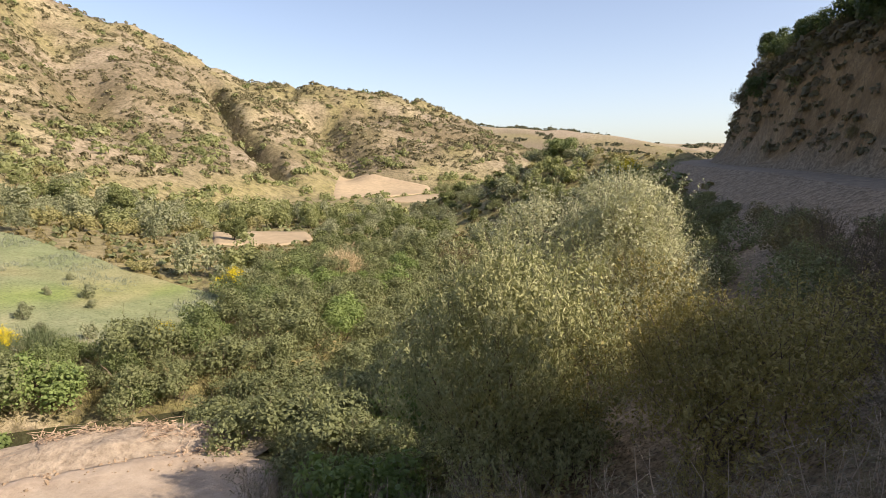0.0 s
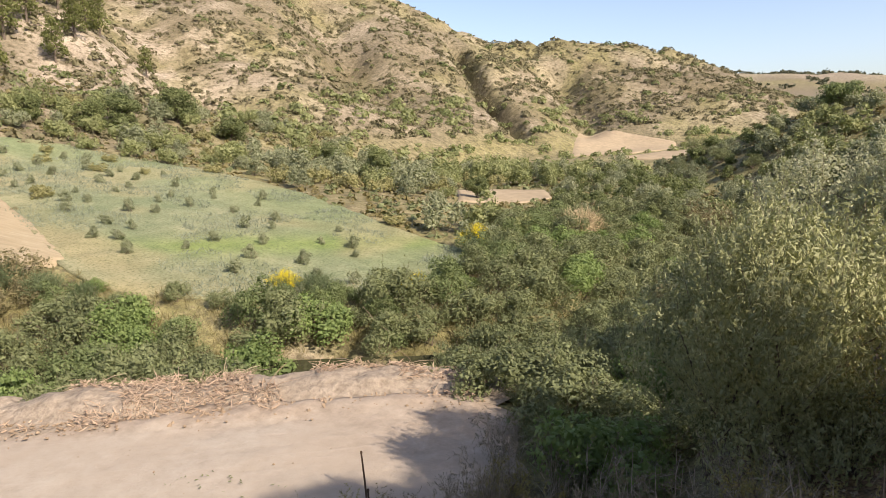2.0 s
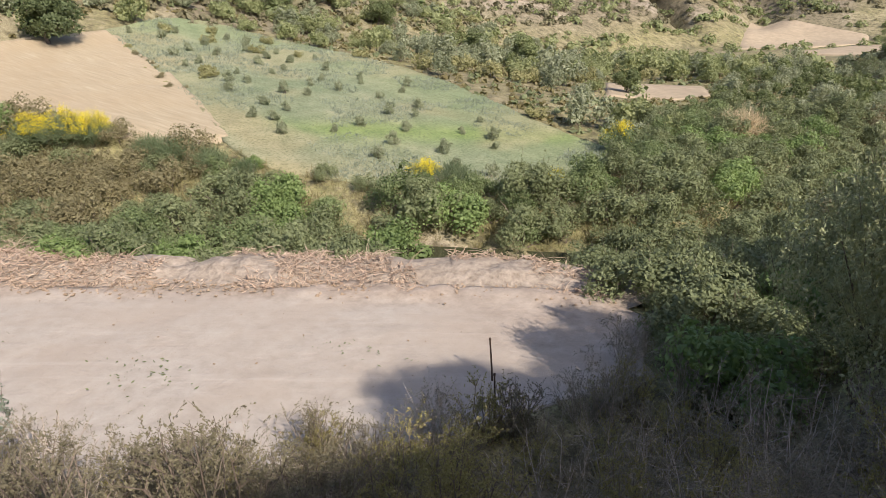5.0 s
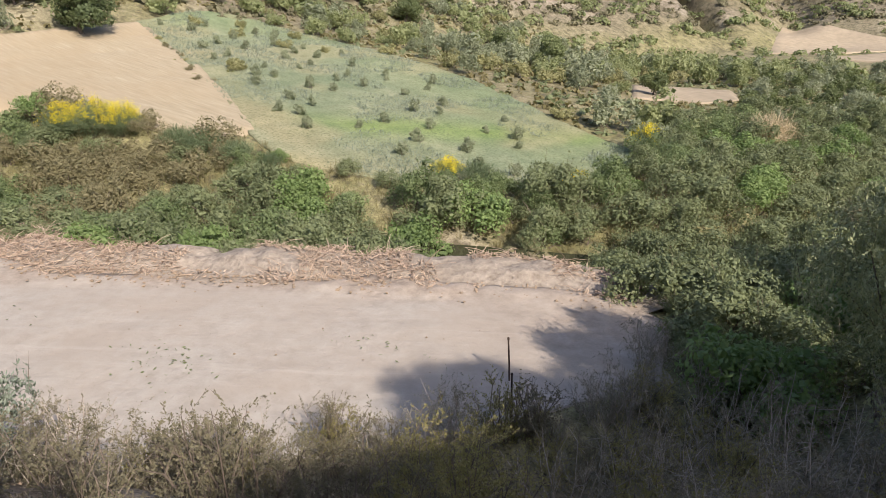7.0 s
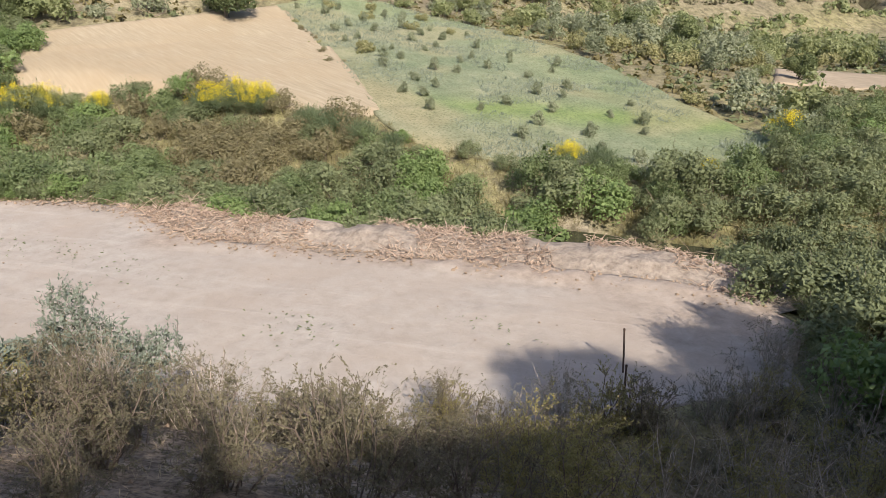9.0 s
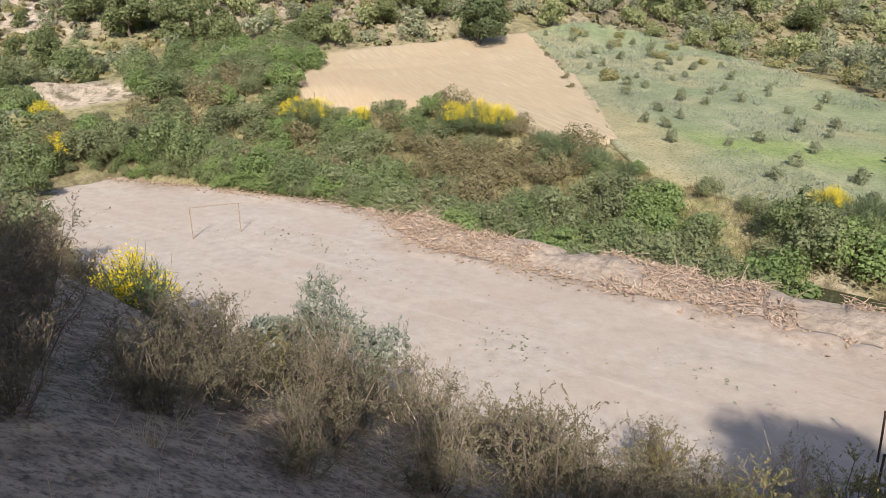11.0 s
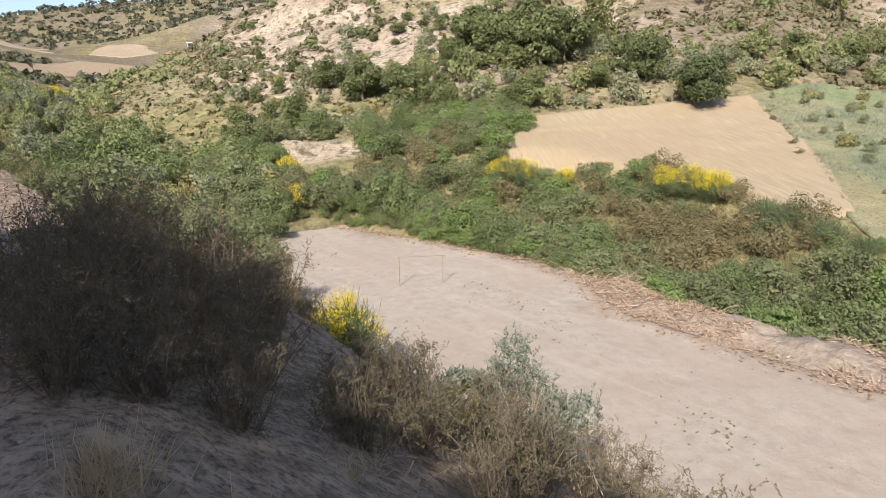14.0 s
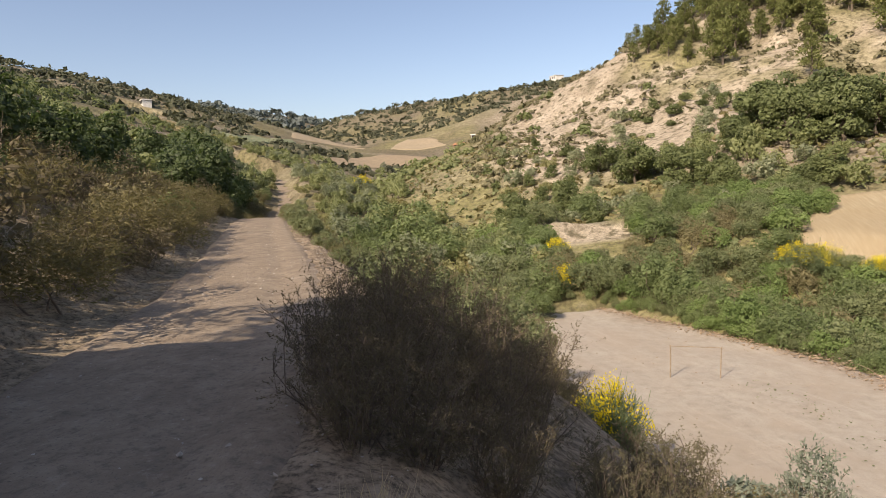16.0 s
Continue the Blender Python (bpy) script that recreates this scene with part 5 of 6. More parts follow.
# the big silvery bushes on the slope below the road
silver = make_willow("willow_bush", "big silvery-green willow bush sunlit on the slope", "bush", "big willow bushes", 6.0, 5.2, 2300, 26, 0.074, M_SILVER, 601, 26, 20000)
put(silver, 4.3, 15.8, 0.7, 1.12, tall=0.93)
front = make_willow("willow_bush", "big yellow-green leafy bush on the slope, shaded at its foot", "bush", "big willow bushes", 4.5, 4.6, 1900, 28, 0.068, M_WILLOW, 602, 22, 18000)
put(front, 0.75, 10.9, 0.2, 0.97, tall=1.27)
ochre = make_willow("broom_thicket", "ochre-green thicket of fine upright stems", "bush", "", 3.8, 2.8, 1500, 20, 0.045, M_YELLOWGREEN, 603, 22, 12000)
put(ochre, 3.8, 8.6, 0.0, 1.2)
thicket = Kind(*[make_bush("slope_shrub", "dark grey-green shrub on the shaded slope", "shrub", "slope shrubs", 2.4, 2.1, 3400, 0.058, 0.42, M_GREY, 610 + i, upright=0.75, clumps=16, sprays=70) for i in range(3)])
for x, y, s in ((-1.2, 12.8, 0.75), (-2.2, 14.8, 0.85), (-0.6, 14.0, 1.0), (1.5, 13.4, 1.2), (-1.4, 11.0, 0.7), (-3.2, 12.7, 0.55), (-2.8, 13.7, 0.6), (-3.5, 14.7, 0.6), (-2.5, 11.7, 0.5), (-4.4, 15.3, 0.5), (6.8, 12.2, 1.1), (2.4, 19.2, 1.2), (7.5, 19.5, 1.1), (9.0, 24, 1.2), (5, 24, 1.2), (11.5, 30, 1.1), (10, 36, 1.2), (0, 17.5, 1.1), (-3.4, 17.2, 1.0), (13, 44, 0.7), (7, 31, 1.1),
                (5.8, 7.0, 0.8), (1.8, 10.9, 0.9), (13.5, 52, 0.7), (9, 46, 0.9), (12, 60, 0.7), (8, 70, 0.9), (3, 84, 1.2), (-2, 92, 1.4), (6, 78, 0.9), (0, 100, 1.4), (10.5, 20, 0.8), (8.5, 14.5, 0.7)):
    thicket.add(x, y, size=s)
for x, y, s in ((8.8, 9.4, 0.6), (9.8, 12.3, 0.65), (7.8, 11.6, 0.8), (10.6, 15.4, 0.6), (9.4, 17.2, 0.9), (11.2, 20.0, 0.6), (10.0, 23.0, 0.9), (12.0, 25.4, 0.6), (12.8, 30.0, 0.6), (11.2, 28.0, 0.9), (13.6, 35.0, 0.6), (12.2, 34.0, 0.9), (14.4, 41.0, 0.6), (12.8, 39.5, 0.9), (6.6, 7.8, 0.5), (15.0, 48, 0.6), (6.0, 10.2, 0.8), (8.6, 14.6, 0.7)):
    (brownbush, greybush)[rng.randint(2)].add(x, y, size=s)
knoll = Kind(make_tree("round_tree", "round dark tree on the knoll beyond the road", "tree", "", 5.0, 3.4, 0.4, 2600, 0.2, M_SHRUB, 640, clumps=16))
knoll.add(15.0, 86.6, 0.0, 0.95)

# thorn bushes on the near slope
thorn = Kind(*[make_thornbush("thorn_bush", "dry grey-brown thorny bush with sparse small leaves", "thorn bushes on the slope", 2.1, 1.7, 700 + i, None, 0.034, 1.6) for i in range(4)])
pale_thorn = Kind(*[make_thornbush("bleached_thorn_bush", "grey thorny bush with bleached twigs on the slope", "bleached thorn bushes", 2.1, 1.8, 730 + i, M_PALELEAF, 0.032, 1.5, 18, M_PALETWIG) for i in range(2)])
leafy = Kind(*[make_thornbush("leafy_thorn_bush", "pale yellow-green small-leaved thorny bush", "leafy thorn bushes", 1.9, 1.6, 710 + i, M_YELLOWGREEN, 0.036, 1.7) for i in range(2)])
darkbush = Kind(*[make_thornbush("dark_thorn_bush", "dense dark brown-green thorny bush below the road", "dark thorn bushes", 2.4, 1.9, 720 + i, M_DARKTHORN, 0.034, 1.2, 30) for i in range(3)])
for x, y, s in ((-4.9, 2.3, 1.0), (-4.2, 3.2, 0.9), (-5.7, 1.4, 0.85), (-3.0, 5.4, 0.85), (-1.2, 5.0, 0.8), (0.4, 4.4, 0.85), (1.8, 5.2, 0.95), (-0.6, 6.6, 0.9), (-6.6, 0.6, 0.85), (-7.3, -0.4, 0.8), (1.0, 3.4, 0.6), (3.0, 4.6, 0.85), (-2.2, 7.2, 0.8), (-7.6, 1.2, 0.7), (4.4, 5.6, 0.8), (-1.9, 3.6, 0.5), (-6.3, -0.9, 0.6), (-7.1, -1.1, 0.5), (-8.1, -0.9, 0.7), (-8.9, -0.3, 0.7), (-5.5, 0.1, 0.55), (-9.1, 0.7, 0.7), (-8.5, 2.2, 0.7), (-8.7, 3.3, 0.75), (-6.3, 3.0, 0.8), (-7.3, 3.6, 0.8), (-5.6, 3.9, 0.8)):
    (pale_thorn if x > -3.5 and y > 3 else thorn).add(x, y, size=s)
for x, y, s in ((-2.9, 8.0, 1.0), (-1.7, 9.2, 1.1), (-0.7, 8.4, 1.1), (0.3, 8.7, 1.0), (-2.7, 11.4, 0.9), (-3.7, 9.9, 0.9), (-4.2, 12.2, 0.8), (0.9, 6.5, 1.0), (-1.4, 11.2, 0.9), (-8.6, 1.3, 0.75), (-7.7, 2.3, 0.8), (-7.9, -0.2, 0.6)):
    pale_thorn.add(x, y, size=s)
for x, y, s in ((-3.6, 4.3, 0.95), (-3.2, 8.6, 0.9), (-2.6, 9.6, 1.0), (-1.6, 8.4, 0.8), (2.6, 6.4, 0.9), (0.6, 7.6, 0.9), (-8.2, 0.1, 0.6), (-5.0, 5.5, 1.05), (-5.6, 6.0, 0.9), (-4.3, 5.2, 0.8), (-0.8, 4.7, 0.6), (0.3, 5.7, 0.75), (-2.2, 5.5, 0.65), (1.3, 6.5, 0.8), (-1.2, 6.0, 0.7)):
    leafy.add(x, y, size=s)
for x, y, s in ((-4.75, -2.75, 0.5), (-5.3, -3.05, 0.55), (-5.0, -2.35, 0.55), (-6.3, -3.6, 0.6), (-5.9, -2.95, 0.66), (-6.9, -3.3, 0.72), (-7.9, -3.7, 0.75), (-6.2, -2.3, 0.7), (-7.4, -2.8, 0.78), (-5.3, -1.8, 0.5), (-8.6, -2.8, 0.8), (-9.0, -4.0, 0.7), (-9.6, -2.3, 0.8), (-10.4, -3.4, 0.85), (-11.6, -2.6, 0.75), (-7.0, -2.0, 0.6), (5.2, 4.4, 0.6), (6.6, 6.2, 0.65), (7.8, 8.6, 0.75), (6.2, 8.2, 0.8), (8.8, 11.2, 0.8), (3.8, 3.4, 0.5), (7.2, 10.4, 0.8), (9.6, 13.8, 0.75), (9.9, 16.8, 0.8), (8.4, 13, 0.9), (10.8, 20.4, 0.8), (5.0, 6.4, 0.7)):
    darkbush.add(x, y, size=s)
for x, y, s in ((-13.4, -3.6, 1.0), (-15.4, -4.4, 1.1), (-17.6, -4.0, 0.9), (-13.0, -5.4, 0.9), (-20.0, -5.4, 1.1), (-17.5, -6.6, 1.0), (-23, -6.8, 1.2), (-26, -7.5, 1.2), (-22, -8.6, 1.0), (-29.5, -7.4, 1.3), (-28, -11, 1.2), (-33, -9.5, 1.3), (-31, -13, 1.1), (-37, -12, 1.3), (-36, -16, 1.2), (-41, -14, 1.4), (-41, -19, 1.2), (-46, -16, 1.4), (-47, -22, 1.2), (-36, -7, 1.2), (-40, -9, 1.3), (-52, -22, 1.4), (-33.5, -6, 1.0), (-55, -27, 1.3)):
    (river, greybush, thicket, brownbush)[rng.randint(4)].add(x, y, size=s)
big = Kind(make_tree("willow_tree", "broad dark green tree beside the stream", "tree", "", 7.0, 4.6, 0.4, 4200, 0.19, M_SHRUB, 650, clumps=24))
for yaw, far, turn, s in ((109, 54, 0.5, 1.0), (113, 56, 2.0, 0.95), (106.4, 50, 4.0, 0.6), (98.4, 36.5, 1.0, 0.42), (94, 62, 3.0, 0.6)):
    x, y, _ = bearing(yaw, far, 0)
    big.add(x, y, turn, s)
foot = np.array(offset(LOT_NEAR, 1.0))
for k, (x, y, _) in enumerate(foot[10:-2]):
    (thorn, leafy, thorn, brownbush if x < -9 else pale_thorn)[k % 4].add(float(x + 0.5 * rng.normal()), float(y + 0.5 * rng.normal()), size=0.5 + 0.28 * rng.rand())
for k, (x, y, _) in enumerate([p for p in offset(LOT_NEAR, 0.45) if -9.5 < p[0] < -3.2]):
    (leafy, thorn, pale_thorn)[k % 3].add(float(x + 0.25 * rng.normal()), float(y + 0.25 * rng.normal()), size=0.55 + 0.35 * rng.rand())
nearolive = make_willow("olive_bush", "silvery young olive bush at the foot of the slope", "olive bush", "", 1.35, 1.8, 420, 20, 0.042, M_OLIVE, 620, 14, 3000)
put(nearolive, -9.9, 1.75, 0.0, 1.4, tall=1.05)
nearolive_b = make_bush("olive_shoot", "low olive shoots beside the young bush", "olive bush", "", 0.9, 0.8, 600, 0.07, 0.3, M_OLIVE, 621, stems=5, upright=0.5, clumps=5)
put(nearolive_b, -9.9, 0.5, 0.0, 1.5)

# bank above the road: trees that shade the slope, and shrubs by the track
shade = Kind(*[make_tree("hill_tree", "dark evergreen tree on the bank above the road", "tree", "trees above the road", 5.0, 4.4, 0.25, 3000, 0.2, M_OAK, 660 + i, clumps=22) for i in range(3)])
for x, y, s, tall in ((13.1, 1.1, 0.72, 1.55), (13.4, 1.6, 0.68, 1.6), (13.6, 2.3, 0.52, 1.75), (10.6, -0.7, 0.34, 2.4)):
    shade.add(x, y, size=s, tall=tall)
for x, y, s in ((-0.5, -8.0, 0.7), (3.2, -6.8, 0.55), (6.5, -6.0, 0.5), (8, -5.5, 0.5), (5, -8.5, 0.5), (2.0, -8.5, 0.6), (12, -6, 0.4), (15.5, -0.6, 1.1), (22.5, 19, 0.9), (23.5, 25, 1.15), (24.5, 31, 1.1), (25, 36.5, 1.05), (25.8, 42, 0.7), (26.3, 48, 0.6), (25.0, 53, 0.5),
                (26, 22, 1.1), (28, 29, 1.0), (29, 36, 0.9), (28, 44, 0.8), (-1.5, -11.5, 0.75), (-8.5, -13.5, 0.6), (-39.5, -29.5, 1.15), (-43.5, -33, 1.25), (-36.5, -28.6, 0.8), (-49, -35, 0.9), (-58, -44, 1.5), (-62, -43.5, 1.3), (-12.5, -19.5, 0.8), (-17, -22, 0.9), (-23, -25.5, 0.95), (-29, -29.5, 0.9), (-34, -33, 1.0), (-20, -29, 1.1), (-64, -44, 1.0), (-60, -50, 1.2), (-72, -55, 1.1)):
    shade.add(x, y, size=s)
verge = Kind(*[make_bush("verge_broom", "ochre-green broom shrub on the bank beside the track", "shrub", "shrubs beside the track", 2.2, 1.7, 2300, 0.075, 0.2, M_VERGE, 670 + i, upright=0.8, clumps=18, sprays=30, stems=4) for i in range(2)])

darkheath = Kind(*[make_bush("dark_heath", "dark brown-green heath shrub on the bank above the track", "shrub", "dark heath shrubs", 2.4, 2.0, 1300, 0.085, 0.35, M_DARKTHORN if i else M_TREE, 680 + i, upright=0.7, clumps=12, sprays=20, stems=4) for i in range(2)])


def upper_bank(x, y):
    d, side, _, _ = along(x, y, ROAD)
    return (side > 0) & (d > 2.6) & (d < 24) & (vnoise(x, y, 5, 57) > 0.25)


edge = [p for p in offset(ROAD, 2.4) if -46 < p[0] < -2]
for k, (x, y, _) in enumerate(edge):
    nx, ny, _ = edge[min(k + 1, len(edge) - 1)]
    for f in np.arange(0, 1, 1.15 / max(math.hypot(nx - x, ny - y), 1.15)):
        px, py = x + (nx - x) * f + 0.35 * rng.normal(), y + (ny - y) * f + 0.35 * rng.normal()
        if px < -5.5:
            (verge, verge, verge, darkheath)[rng.randint(4)].add(float(px), float(py - 0.2), size=0.5 + 0.45 * rng.rand())
crest = [p for p in offset(ROAD, 6.2) if 10 < p[1] < 62 and p[0] > 10]
for k, (x, y, _) in enumerate(crest):
    shade.add(x + 0.5 * rng.normal(), y + 0.6 * rng.normal(), size=(0.5 + 0.35 * rng.rand()) * (1.0 if y < 30 else 0.7))
    darkheath.add(x - 1.6 + 0.6 * rng.normal(), y + 2 * rng.normal(), size=0.7 + 0.4 * rng.rand())
    verge.add(x - 2.0 + 0.8 * rng.normal(), y + 2 * rng.normal(), size=0.5 + 0.4 * rng.rand())
cutface = lambda x, y: (along(x, y, ROAD)[1] > 0) & (along(x, y, ROAD)[0] > 2.6) & (along(x, y, ROAD)[0] < 9) & (x > 8)
scrub("cut_face_tufts", "dry tufts and hanging weeds on the earth cut above the track", 5200, cutface, (8, 34, 2, 70), 0.8, M_THORN, 46, 18)
scrub("cut_face_shrubs", "dark shrubs clinging to the earth cut above the track", 1500, cutface, (8, 34, 2, 70), 1.4, M_DARKTHORN, 47, 40)
ux, uy = darts(-76, -5, -62, -6.5, 1.9, upper_bank, 6000, 58)
for k, (x, y) in enumerate(zip(ux, uy)):
    (verge, verge, verge, darkheath, verge, brownbush)[k % 6].add(float(x), float(y), size=0.75 + 0.6 * rng.rand())
for x, y, s in ((12.6, 1.6, 0.7), (19.6, 16, 0.8), (21.4, 23, 0.8), (22.6, 29, 0.7), (23.6, 35, 0.7), (20.6, 20.5, 0.6), (24.2, 40, 0.6), (24.8, 45, 0.6), (22.0, 26, 0.6)):
    verge.add(x, y, size=s)
reeds = make_broom("dry_reeds", "clump of tall pale dry reeds beside the stream", "", 3.4, 2.4, 530, 0.0, 700)
put(reeds, -6.8, 40.5)
reeds.children[1].data.materials[0] = M_STRAWBLADE


# ---- grass, dry stalks and litter ----
def grass(name, label, x, y, height, width, mat, per, seed, lean=0.4):
    r = np.random.RandomState(seed)
    n = len(x)
    z = land(x, y)
    p = np.repeat(np.stack([x, y, z - 0.02], 1), per, 0) + r.normal(size=(n * per, 3)) * np.array([0.07, 0.07, 0])
    v, f = blades(p, height * (0.6 + 0.8 * np.repeat(r.rand(n), per)), width, r, lean)
    return tagged(new(name, mesh_from(name, v, f, mat, False)), label, "grass", kind="stuff")


r9 = np.random.RandomState(77)
gx, gy = -22 + 34 * r9.rand(4200), -9 + 34 * r9.rand(4200)
dr = along(gx, gy, ROAD)
ok = (dr[1] < 0) & (dr[0] > 1.9) & (dr[0] < 12.5) & ~inside(gx, gy, LOT_FAR, LOT_NEAR) & (vnoise(gx, gy, 2.2, 78) > 0.4) & ((gx < -5) | (gy < 2.5))
grass("slope_dry_grass", "thin dry grass tufts over the shaded slope", gx[ok], gy[ok], 0.20, 0.005, M_STRAWBLADE, 10, 81, 1.3)
gx, gy = -60 + 75 * r9.rand(9000), -45 + 70 * r9.rand(9000)
dr = along(gx, gy, ROAD)
ok = (dr[1] > 0) & (dr[0] > 1.35) & (dr[0] < 9) & (vnoise(gx, gy, 2.5, 79) > 0.3)
grass("verge_grass", "dry and green grass along the track's upper verge", gx[ok], gy[ok], 0.3, 0.010, M_THORN, 10, 82, 0.5)
gx, gy = -62 + 54 * r9.rand(26000), 20 + 30 * r9.rand(26000)
ok = inside(gx, gy, GREEN_FAR, GREEN_NEAR) & (vnoise(gx, gy, 3.5, 80) > 0.42)
grass("field_weeds", "low pale weeds over the green field", gx[ok], gy[ok], 0.22, 0.035, M_OLIVE, 6, 83, 0.8)
gx, gy = -46 + 52 * r9.rand(15000), -8 + 46 * r9.rand(15000)
ok = band(gx, gy) | ((along(gx, gy, STREAM)[0] < 13) & (along(gx, gy, GREEN_NEAR)[0] < 5) & ~fields(gx, gy))
grass("stream_weeds", "rank green and straw-coloured weeds between the stream's shrubs", gx[ok], gy[ok], 0.5, 0.022, M_VERGE, 9, 84, 0.5)
tuft = thing("dry_grass_tuft", "pale dry grass tuft at the road's edge", "grass tuft")
part("blade_mass", blades(np.array([[0, 0, 0.0]]) + np.random.RandomState(5).normal(size=(150, 3)) * np.array([0.14, 0.14, 0.0]), np.full(150, 0.40), 0.010, np.random.RandomState(6), 0.6), M_STRAWBLADE, tuft)
for k, (x, y, s) in enumerate(((-3.5, -2.0, 0.8), (-3.75, -2.15, 0.6), (-3.2, -1.45, 0.4), (-2.6, -0.9, 0.6), (-5.3, -1.0, 0.5))):
    put(tuft if k == 0 else copy_thing(tuft, Matrix()), x, y, k * 1.3, s)


def edge_line(s, out):
    """Places along the lot's far edge: share of its length, and metres beyond it."""
    p = np.array(LOT_FAR)
    run = np.r_[0, np.cumsum(np.hypot(*np.diff(p[:, :2], axis=0).T))]
    way = unit(np.gradient(p[:, :2], axis=0))
    q, t = [np.stack([np.interp(s * run[-1], run, v[:, k]) for k in range(2)], 1) for v in (p, way)]
    return q + np.stack([-t[:, 1], t[:, 0]], 1) * np.asarray(out)[:, None]


def heap_height(s, out):
    """Height of the spoil heap over the sand."""
    end = smooth(0.40, 0.47, s) * smooth(0.97, 0.90, s)
    lumpy = 0.05 + 1.2 * vnoise(s * 36, out, 1.5, 76) + 0.65 * vnoise(s * 36, out, 0.42, 77)
    return end * 0.27 * lumpy * smooth(-0.05, 0.9, out) * smooth(2.6, 1.5, out)


def spoil_heap():
    n, m = 260, 30
    s, out = [v.ravel() for v in np.meshgrid(np.linspace(0.38, 0.98, n), np.r_[-0.6, np.linspace(-0.5, 2.8, m - 1)], indexing="ij")]
    xy = edge_line(s, out + 0.5 * (vnoise(s * 36, 0 * s, 1.3, 75) - 0.5))
    z = SAND + 0.035 + heap_height(s, out) - 1.2 * smooth(1.9, 2.8, out) - 0.12 * (out < -0.55) - 0.03 * smooth(-0.1, -0.5, out)
    me = mesh_from("spoil_heap", np.c_[xy, z], grid_faces(n, m), M_SPOIL)
    if me.polygons[n * 9].normal.z < 0:
        me.flip_normals()
    return tagged(new("earth_bank", me), "low bank of scraped earth and roots along the lot's edge", "earth bank", kind="structure")


def canes():
    """Shredded canes: short flat chips, and some longer bent stalks."""
    r = np.random.RandomState(91)
    n = 15000
    s, out = 0.39 + 0.57 * r.rand(n), -0.25 + 2.3 * r.rand(n) ** 0.9
    thick = vnoise(s * 36, out, 2.4, 93) + 0.5 * vnoise(s * 36, out, 0.7, 94) - 0.15 * (out < 0) > 0.52
    s, out = s[thick], out[thick]
    xy = edge_line(s, out + 0.5 * (vnoise(s * 36, 0 * s, 1.3, 75) - 0.5))
    p = np.c_[xy, SAND + heap_height(s, out) + 0.05 + 0.10 * r.rand(len(s)) ** 2]
    a = r.rand(len(p)) * 6.283
    ax = np.stack([np.cos(a), np.sin(a), r.normal(size=len(p)) * 0.3], 1)
    geo = [leaves(p, ax, 0.10 + 0.22 * r.rand(len(p)) ** 2, 0.036, r, 0.3, face=np.array([0, 0, 1.0]) + 0 * ax, loose=0.6)]
    for i in range(0, len(p), 22):
        q, d = p[i] + (0, 0, 0.03), ax[i] * (0.3 + 0.6 * r.rand())
        geo.append(tube(np.array([q, q + d * 0.5 + (0, 0, 0.05), q + d]), 0.011, 0.006, 3))
    return tagged(new("broken_canes", mesh_from("broken_canes", *join(geo), M_CANE, False)), "shredded dry canes and roots strewn along the lot's edge", "debris", kind="stuff")


def litter_line(n, seed, spread_by, low=0.30):
    """Places along the lot's far edge, strewn about it."""
    r = np.random.RandomState(seed)
    return edge_line(low + (0.97 - low) * r.rand(n), r.normal(size=n) * spread_by - 0.1)


def lump(r, size):
    """A small angular clod."""
    v = np.array([(1, 0, 0), (-1, 0, 0), (0, 1, 0), (0, -1, 0), (0, 0, 1), (0, 0, -1)], float) * (0.6 + 0.6 * r.rand(6, 1)) + r.normal(size=(6, 3)) * 0.15
    f = np.array([(0, 2, 4), (2, 1, 4), (1, 3, 4), (3, 0, 4), (2, 0, 5), (1, 2, 5), (3, 1, 5), (0, 3, 5)])
    return v * size * np.array([1, 1, 0.65]), f


def clods(name, label, places, low, high, mat, seed, base=None):
    r = np.random.RandomState(seed)
    z = land(places[:, 0], places[:, 1]) if base is None else np.full(len(places), base)
    out = []
    for (x, y), h in zip(places, z):
        s = low + (high - low) * r.rand() ** 3
        v, f = lump(r, s)
        out.append((v + np.array((x, y, h + 0.1 * s)), f))
    return tagged(new(name, mesh_from(name, *join(out), mat, False)), label, "stones", kind="stuff")


spoil_heap()
canes()
rs = np.random.RandomState(64)
for x, y in edge_line(np.linspace(0.0, 0.43, 26), 0.75 + 0.5 * rs.rand(26)):
    (river, greybush, bramble)[rs.randint(3)].add(float(x), float(y), size=0.45 + 0.3 * rs.rand())
for x, y in np.r_[edge_line(np.linspace(0.0, 0.3, 17), 0.3 + 0.3 * rs.rand(17)), np.array([(-37.0, -3.2), (-36.9, -4.3), (-36.5, -5.3), (-37.8, -2.4), (-38.2, -4.0), (-37.6, -5.2), (-35.4, -5.7)])]:
    (river, greybush, bramble)[rs.randint(3)].add(float(x), float(y), size=0.35 + 0.25 * rs.rand())
for x, y in edge_line(np.linspace(0.45, 0.97, 30), 2.5 + 0.6 * rs.rand(30)):
    if not -13.6 < x < -9.4:
        (river, greybush, bramble)[rs.randint(3)].add(float(x), float(y), size=0.5 + 0.3 * rs.rand())
for x, y in ((-13.2, 22.4), (-14.6, 22.6), (-12.2, 23.2), (-15.8, 21.8), (-13.6, 24.2), (-11.5, 22.2), (-16.8, 22.6)):
    (greybush, river)[rs.randint(2)].add(x, y, size=0.5 + 0.25 * rs.rand())
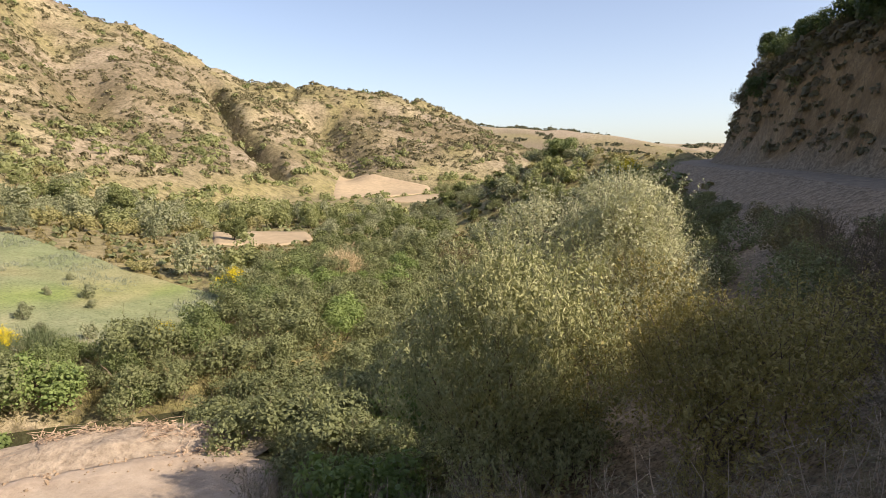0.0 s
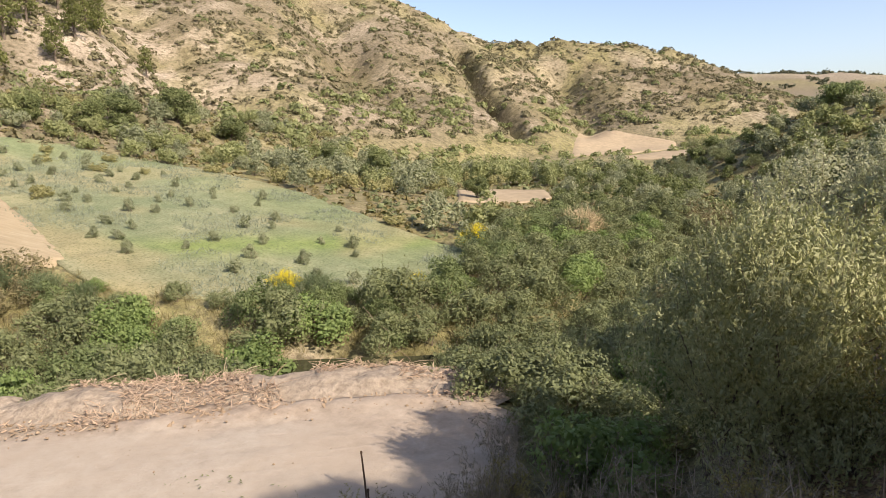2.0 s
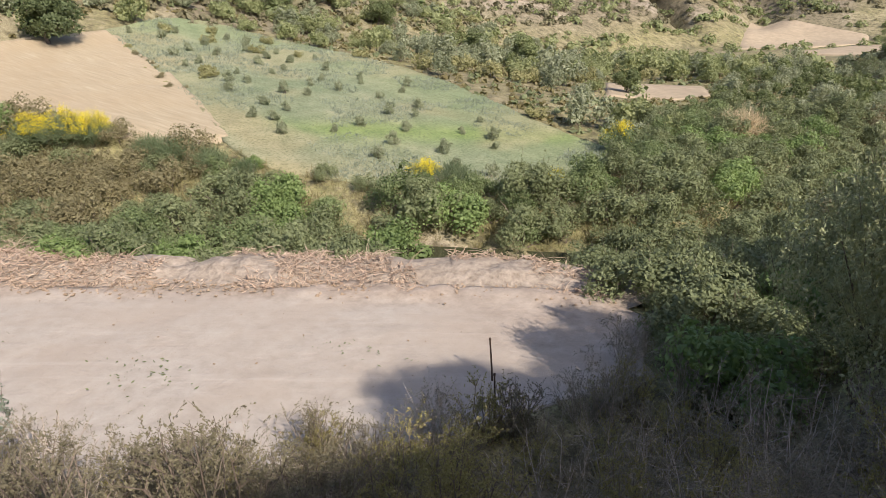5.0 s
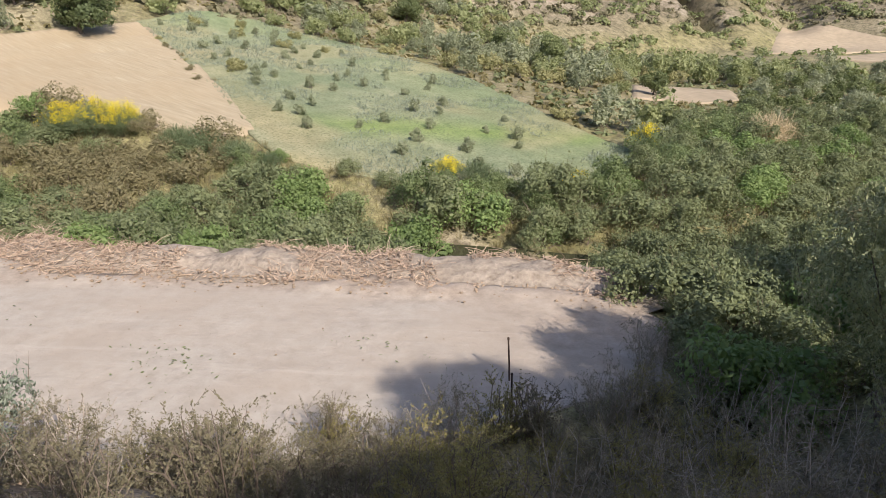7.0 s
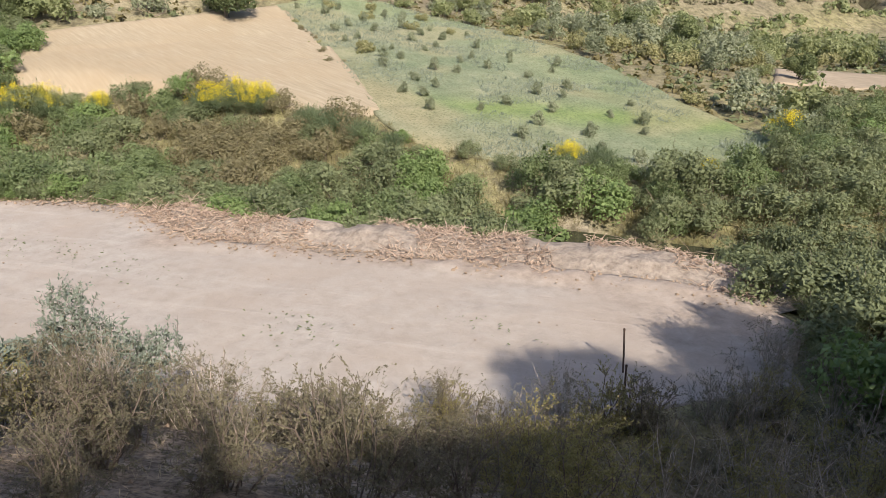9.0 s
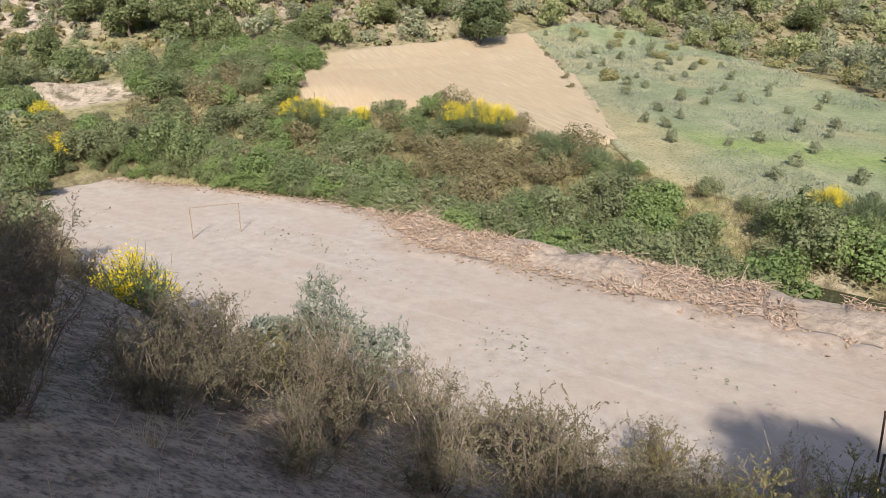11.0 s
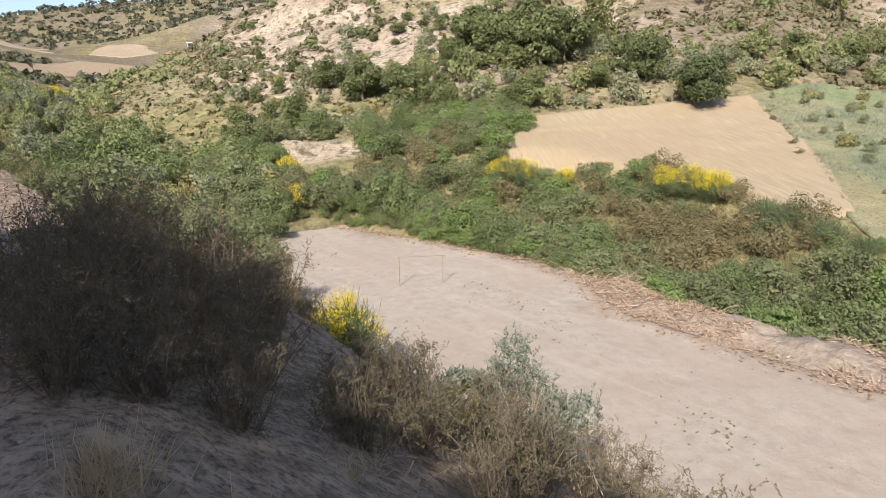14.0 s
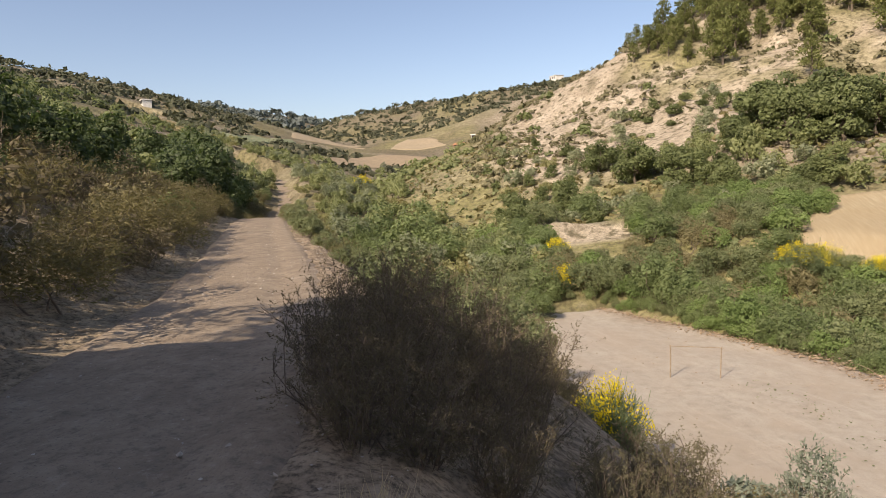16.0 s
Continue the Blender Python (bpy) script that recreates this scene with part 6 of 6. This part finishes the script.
# shrubs along the track's outer side
outer = [p for p in offset(ROAD, -2.3) if -50 < p[0] < -13]
for (x, y, _), (nx, ny, _) in zip(outer, outer[1:]):
    for f in np.arange(0, 1, 1.1 / max(math.hypot(nx - x, ny - y), 1.1)):
        (brownbush, greybush, verge, greybush)[rs.randint(4)].add(float(x + (nx - x) * f + 0.3 * rs.normal()), float(y + (ny - y) * f + 0.3 * rs.normal()), size=0.35 + 0.3 * rs.rand())
clods("edge_clods", "earth clods along the lot's far edge", litter_line(3600, 95, 0.35, 0.0), 0.015, 0.085, M_CLOD, 96, SAND + 0.06)
r8 = np.random.RandomState(60)
q = np.stack([-34 + 30 * r8.rand(700), -5 + 20 * r8.rand(700)], 1)
q = q[inside(q[:, 0], q[:, 1], LOT_FAR, LOT_NEAR)]
clods("lot_clods", "small clods and pebbles over the sandy lot", q, 0.008, 0.045, M_CLOD, 97, SAND + 0.02)
q = np.stack([-30 + 36 * r8.rand(9000), -20 + 26 * r8.rand(9000)], 1)
q = q[along(q[:, 0], q[:, 1], ROAD)[0] < 2.3]
clods("road_gravel", "loose gravel over the track", q, 0.006, 0.035, M_STONE, 98)
q = np.stack([-20 + 26 * r8.rand(2600), -7 + 20 * r8.rand(2600)], 1)
dq = along(q[:, 0], q[:, 1], ROAD)
q = q[(dq[1] < 0) & (dq[0] > 1.8) & (dq[0] < 8)]
clods("slope_stones", "small stones and clods over the shaded slope", q, 0.012, 0.07, M_CLOD, 99)
rl = np.random.RandomState(61)
lit = np.concatenate([np.array(c) + rl.normal(size=(n, 2)) * s for c, n, s in (((-12.6, 6.4), 60, (0.7, 0.35)), ((-21.5, 4.3), 60, (1.2, 0.4)), ((-23.6, 3.2), 30, (0.6, 0.25)), ((-19, 5.2), 30, (1.0, 0.4)), ((-9.6, 9.6), 24, (0.6, 0.3)))])
pl = np.c_[lit, np.full(len(lit), SAND + 0.05)]
tagged(new("leaf_litter", mesh_from("leaf_litter", *leaves(pl, rl.normal(size=pl.shape) * np.array([1, 1, 0.2]), 0.09, 0.035, rl), M_GREY, False)), "scattered wilted weeds lying on the sand", "weeds", kind="stuff")


# ---- stakes and the small peg frame on the lot ----
def box_bar(a, b, w, mat, name, parent):
    return part(name, tube(np.array([a, 0.5 * (np.array(a) + np.array(b)) + np.array([w * 0.2, w * 0.15, 0]), b]), w, w * 0.85, 6), mat, parent)


def iron_stake(x, y, h, lean):
    root = thing("iron_stake", "thin dark rusty iron stake driven into the sand", "stake", "iron stakes on the lot")
    box_bar((0, 0, -0.2), (lean, 0.02, h), 0.022, M_STAKE, "shaft", root)
    part("cap", tube(np.array([(lean, 0.02, h - 0.01), (lean, 0.02, h + 0.03)]), 0.025, 0.022, 8), M_STAKE, root)
    root.location = (x, y, SAND)
    return root


iron_stake(-6.3, 10.1, 0.95, -0.09)
iron_stake(-5.6, 8.9, 0.95, -0.03)
gate = thing("peg_frame", "two wooden pegs with a thin crossbar standing on sand", "peg frame")
gate.location = (-24.6, 1.15, SAND)
box_bar((0.05, -0.83, -0.2), (0.0, -0.83, 1.15), 0.024, M_PEG, "peg", gate)
box_bar((-0.08, 0.83, -0.2), (-0.08, 0.85, 1.12), 0.022, M_PEG, "peg", gate)
box_bar((0.0, -0.88, 1.12), (-0.08, 0.95, 1.10), 0.013, M_PEG, "crossbar", gate)


# ---- far houses ----
def house(yaw, far, w, d, h, turn, wall_mat, label, roof_flat=False):
    x, y, _ = bearing(yaw, far, 0)
    root = thing("house", label, "house", "far houses")
    bm = bmesh.new()
    bmesh.ops.create_cube(bm, size=1, matrix=Matrix.Translation((0, 0, h / 2 - 0.5)) @ Matrix.Diagonal((w, d, h + 1, 1)))
    bmesh.ops.bevel(bm, geom=bm.edges[:], offset=0.05, segments=1)
    me = bpy.data.meshes.new("wall")
    bm.to_mesh(me)
    bm.free()
    me.materials.append(wall_mat)
    ob = new("wall", me)
    ob.parent = root
    if roof_flat:
        v = np.array([(sx * (w / 2 + 0.25), sy * (d / 2 + 0.25), z) for z in (h, h + 0.3) for sx, sy in ((-1, -1), (1, -1), (1, 1), (-1, 1))])
        f = np.array([(3, 2, 1, 0), (4, 5, 6, 7), (0, 1, 5, 4), (1, 2, 6, 5), (2, 3, 7, 6), (3, 0, 4, 7)])
    else:
        o = 0.4
        v = np.array([(-w / 2 - o, -d / 2 - o, h), (w / 2 + o, -d / 2 - o, h), (w / 2 + o, d / 2 + o, h), (-w / 2 - o, d / 2 + o, h), (-w / 2 - o, 0, h + d * 0.25), (w / 2 + o, 0, h + d * 0.25)])
        f = np.array([(0, 1, 5, 4), (2, 3, 4, 5), (3, 2, 1, 0), (0, 4, 3, 3), (1, 2, 5, 5)])
        f = np.array([(0, 1, 5), (0, 5, 4), (2, 3, 4), (2, 4, 5), (3, 2, 1), (3, 1, 0), (0, 4, 3), (1, 2, 5)])
    part("roof", (v, f), M_TILE if not roof_flat else M_PLASTER, root)
    for k in range(3):
        for side in (-1, 1):
            part("window", (np.array([(w * (k - 1) * 0.3 - 0.5 + a, side * (d / 2 + 0.03) + b, h * 0.5 + c) for b in (-0.04, 0.04) for a, c in ((0, 0), (1, 0), (1, 1.3), (0, 1.3))]),
                            np.array([(3, 2, 1, 0), (4, 5, 6, 7), (0, 1, 5, 4), (1, 2, 6, 5), (2, 3, 7, 6), (3, 0, 4, 7)])), M_DARK, root)
    return put(root, x, y, turn, 1.0, 0.0)


house(103.2, 246, 3.6, 3.4, 2.8, 1.2, M_PLASTER, "small white house at the foot of the far hill", True)
house(102.0, 238, 6.5, 4.5, 3.0, 1.4, M_BRICK, "unfinished brick house beside the white one")
house(104.6, 236, 4.5, 4, 2.2, 1.3, M_BRICK, "low brick outbuilding below the far hill")
house(96.4, 378, 7, 5, 3.2, 0.6, M_PLASTER, "white house on the far ridge top", True)
house(130.2, 236, 3.2, 2.8, 2.0, 0.9, M_PLASTER, "pale house among trees on the far slope", True)
house(121.5, 330, 5, 4, 2.8, 0.9, M_PLASTER, "pale house beyond the far fields", True)

settle()
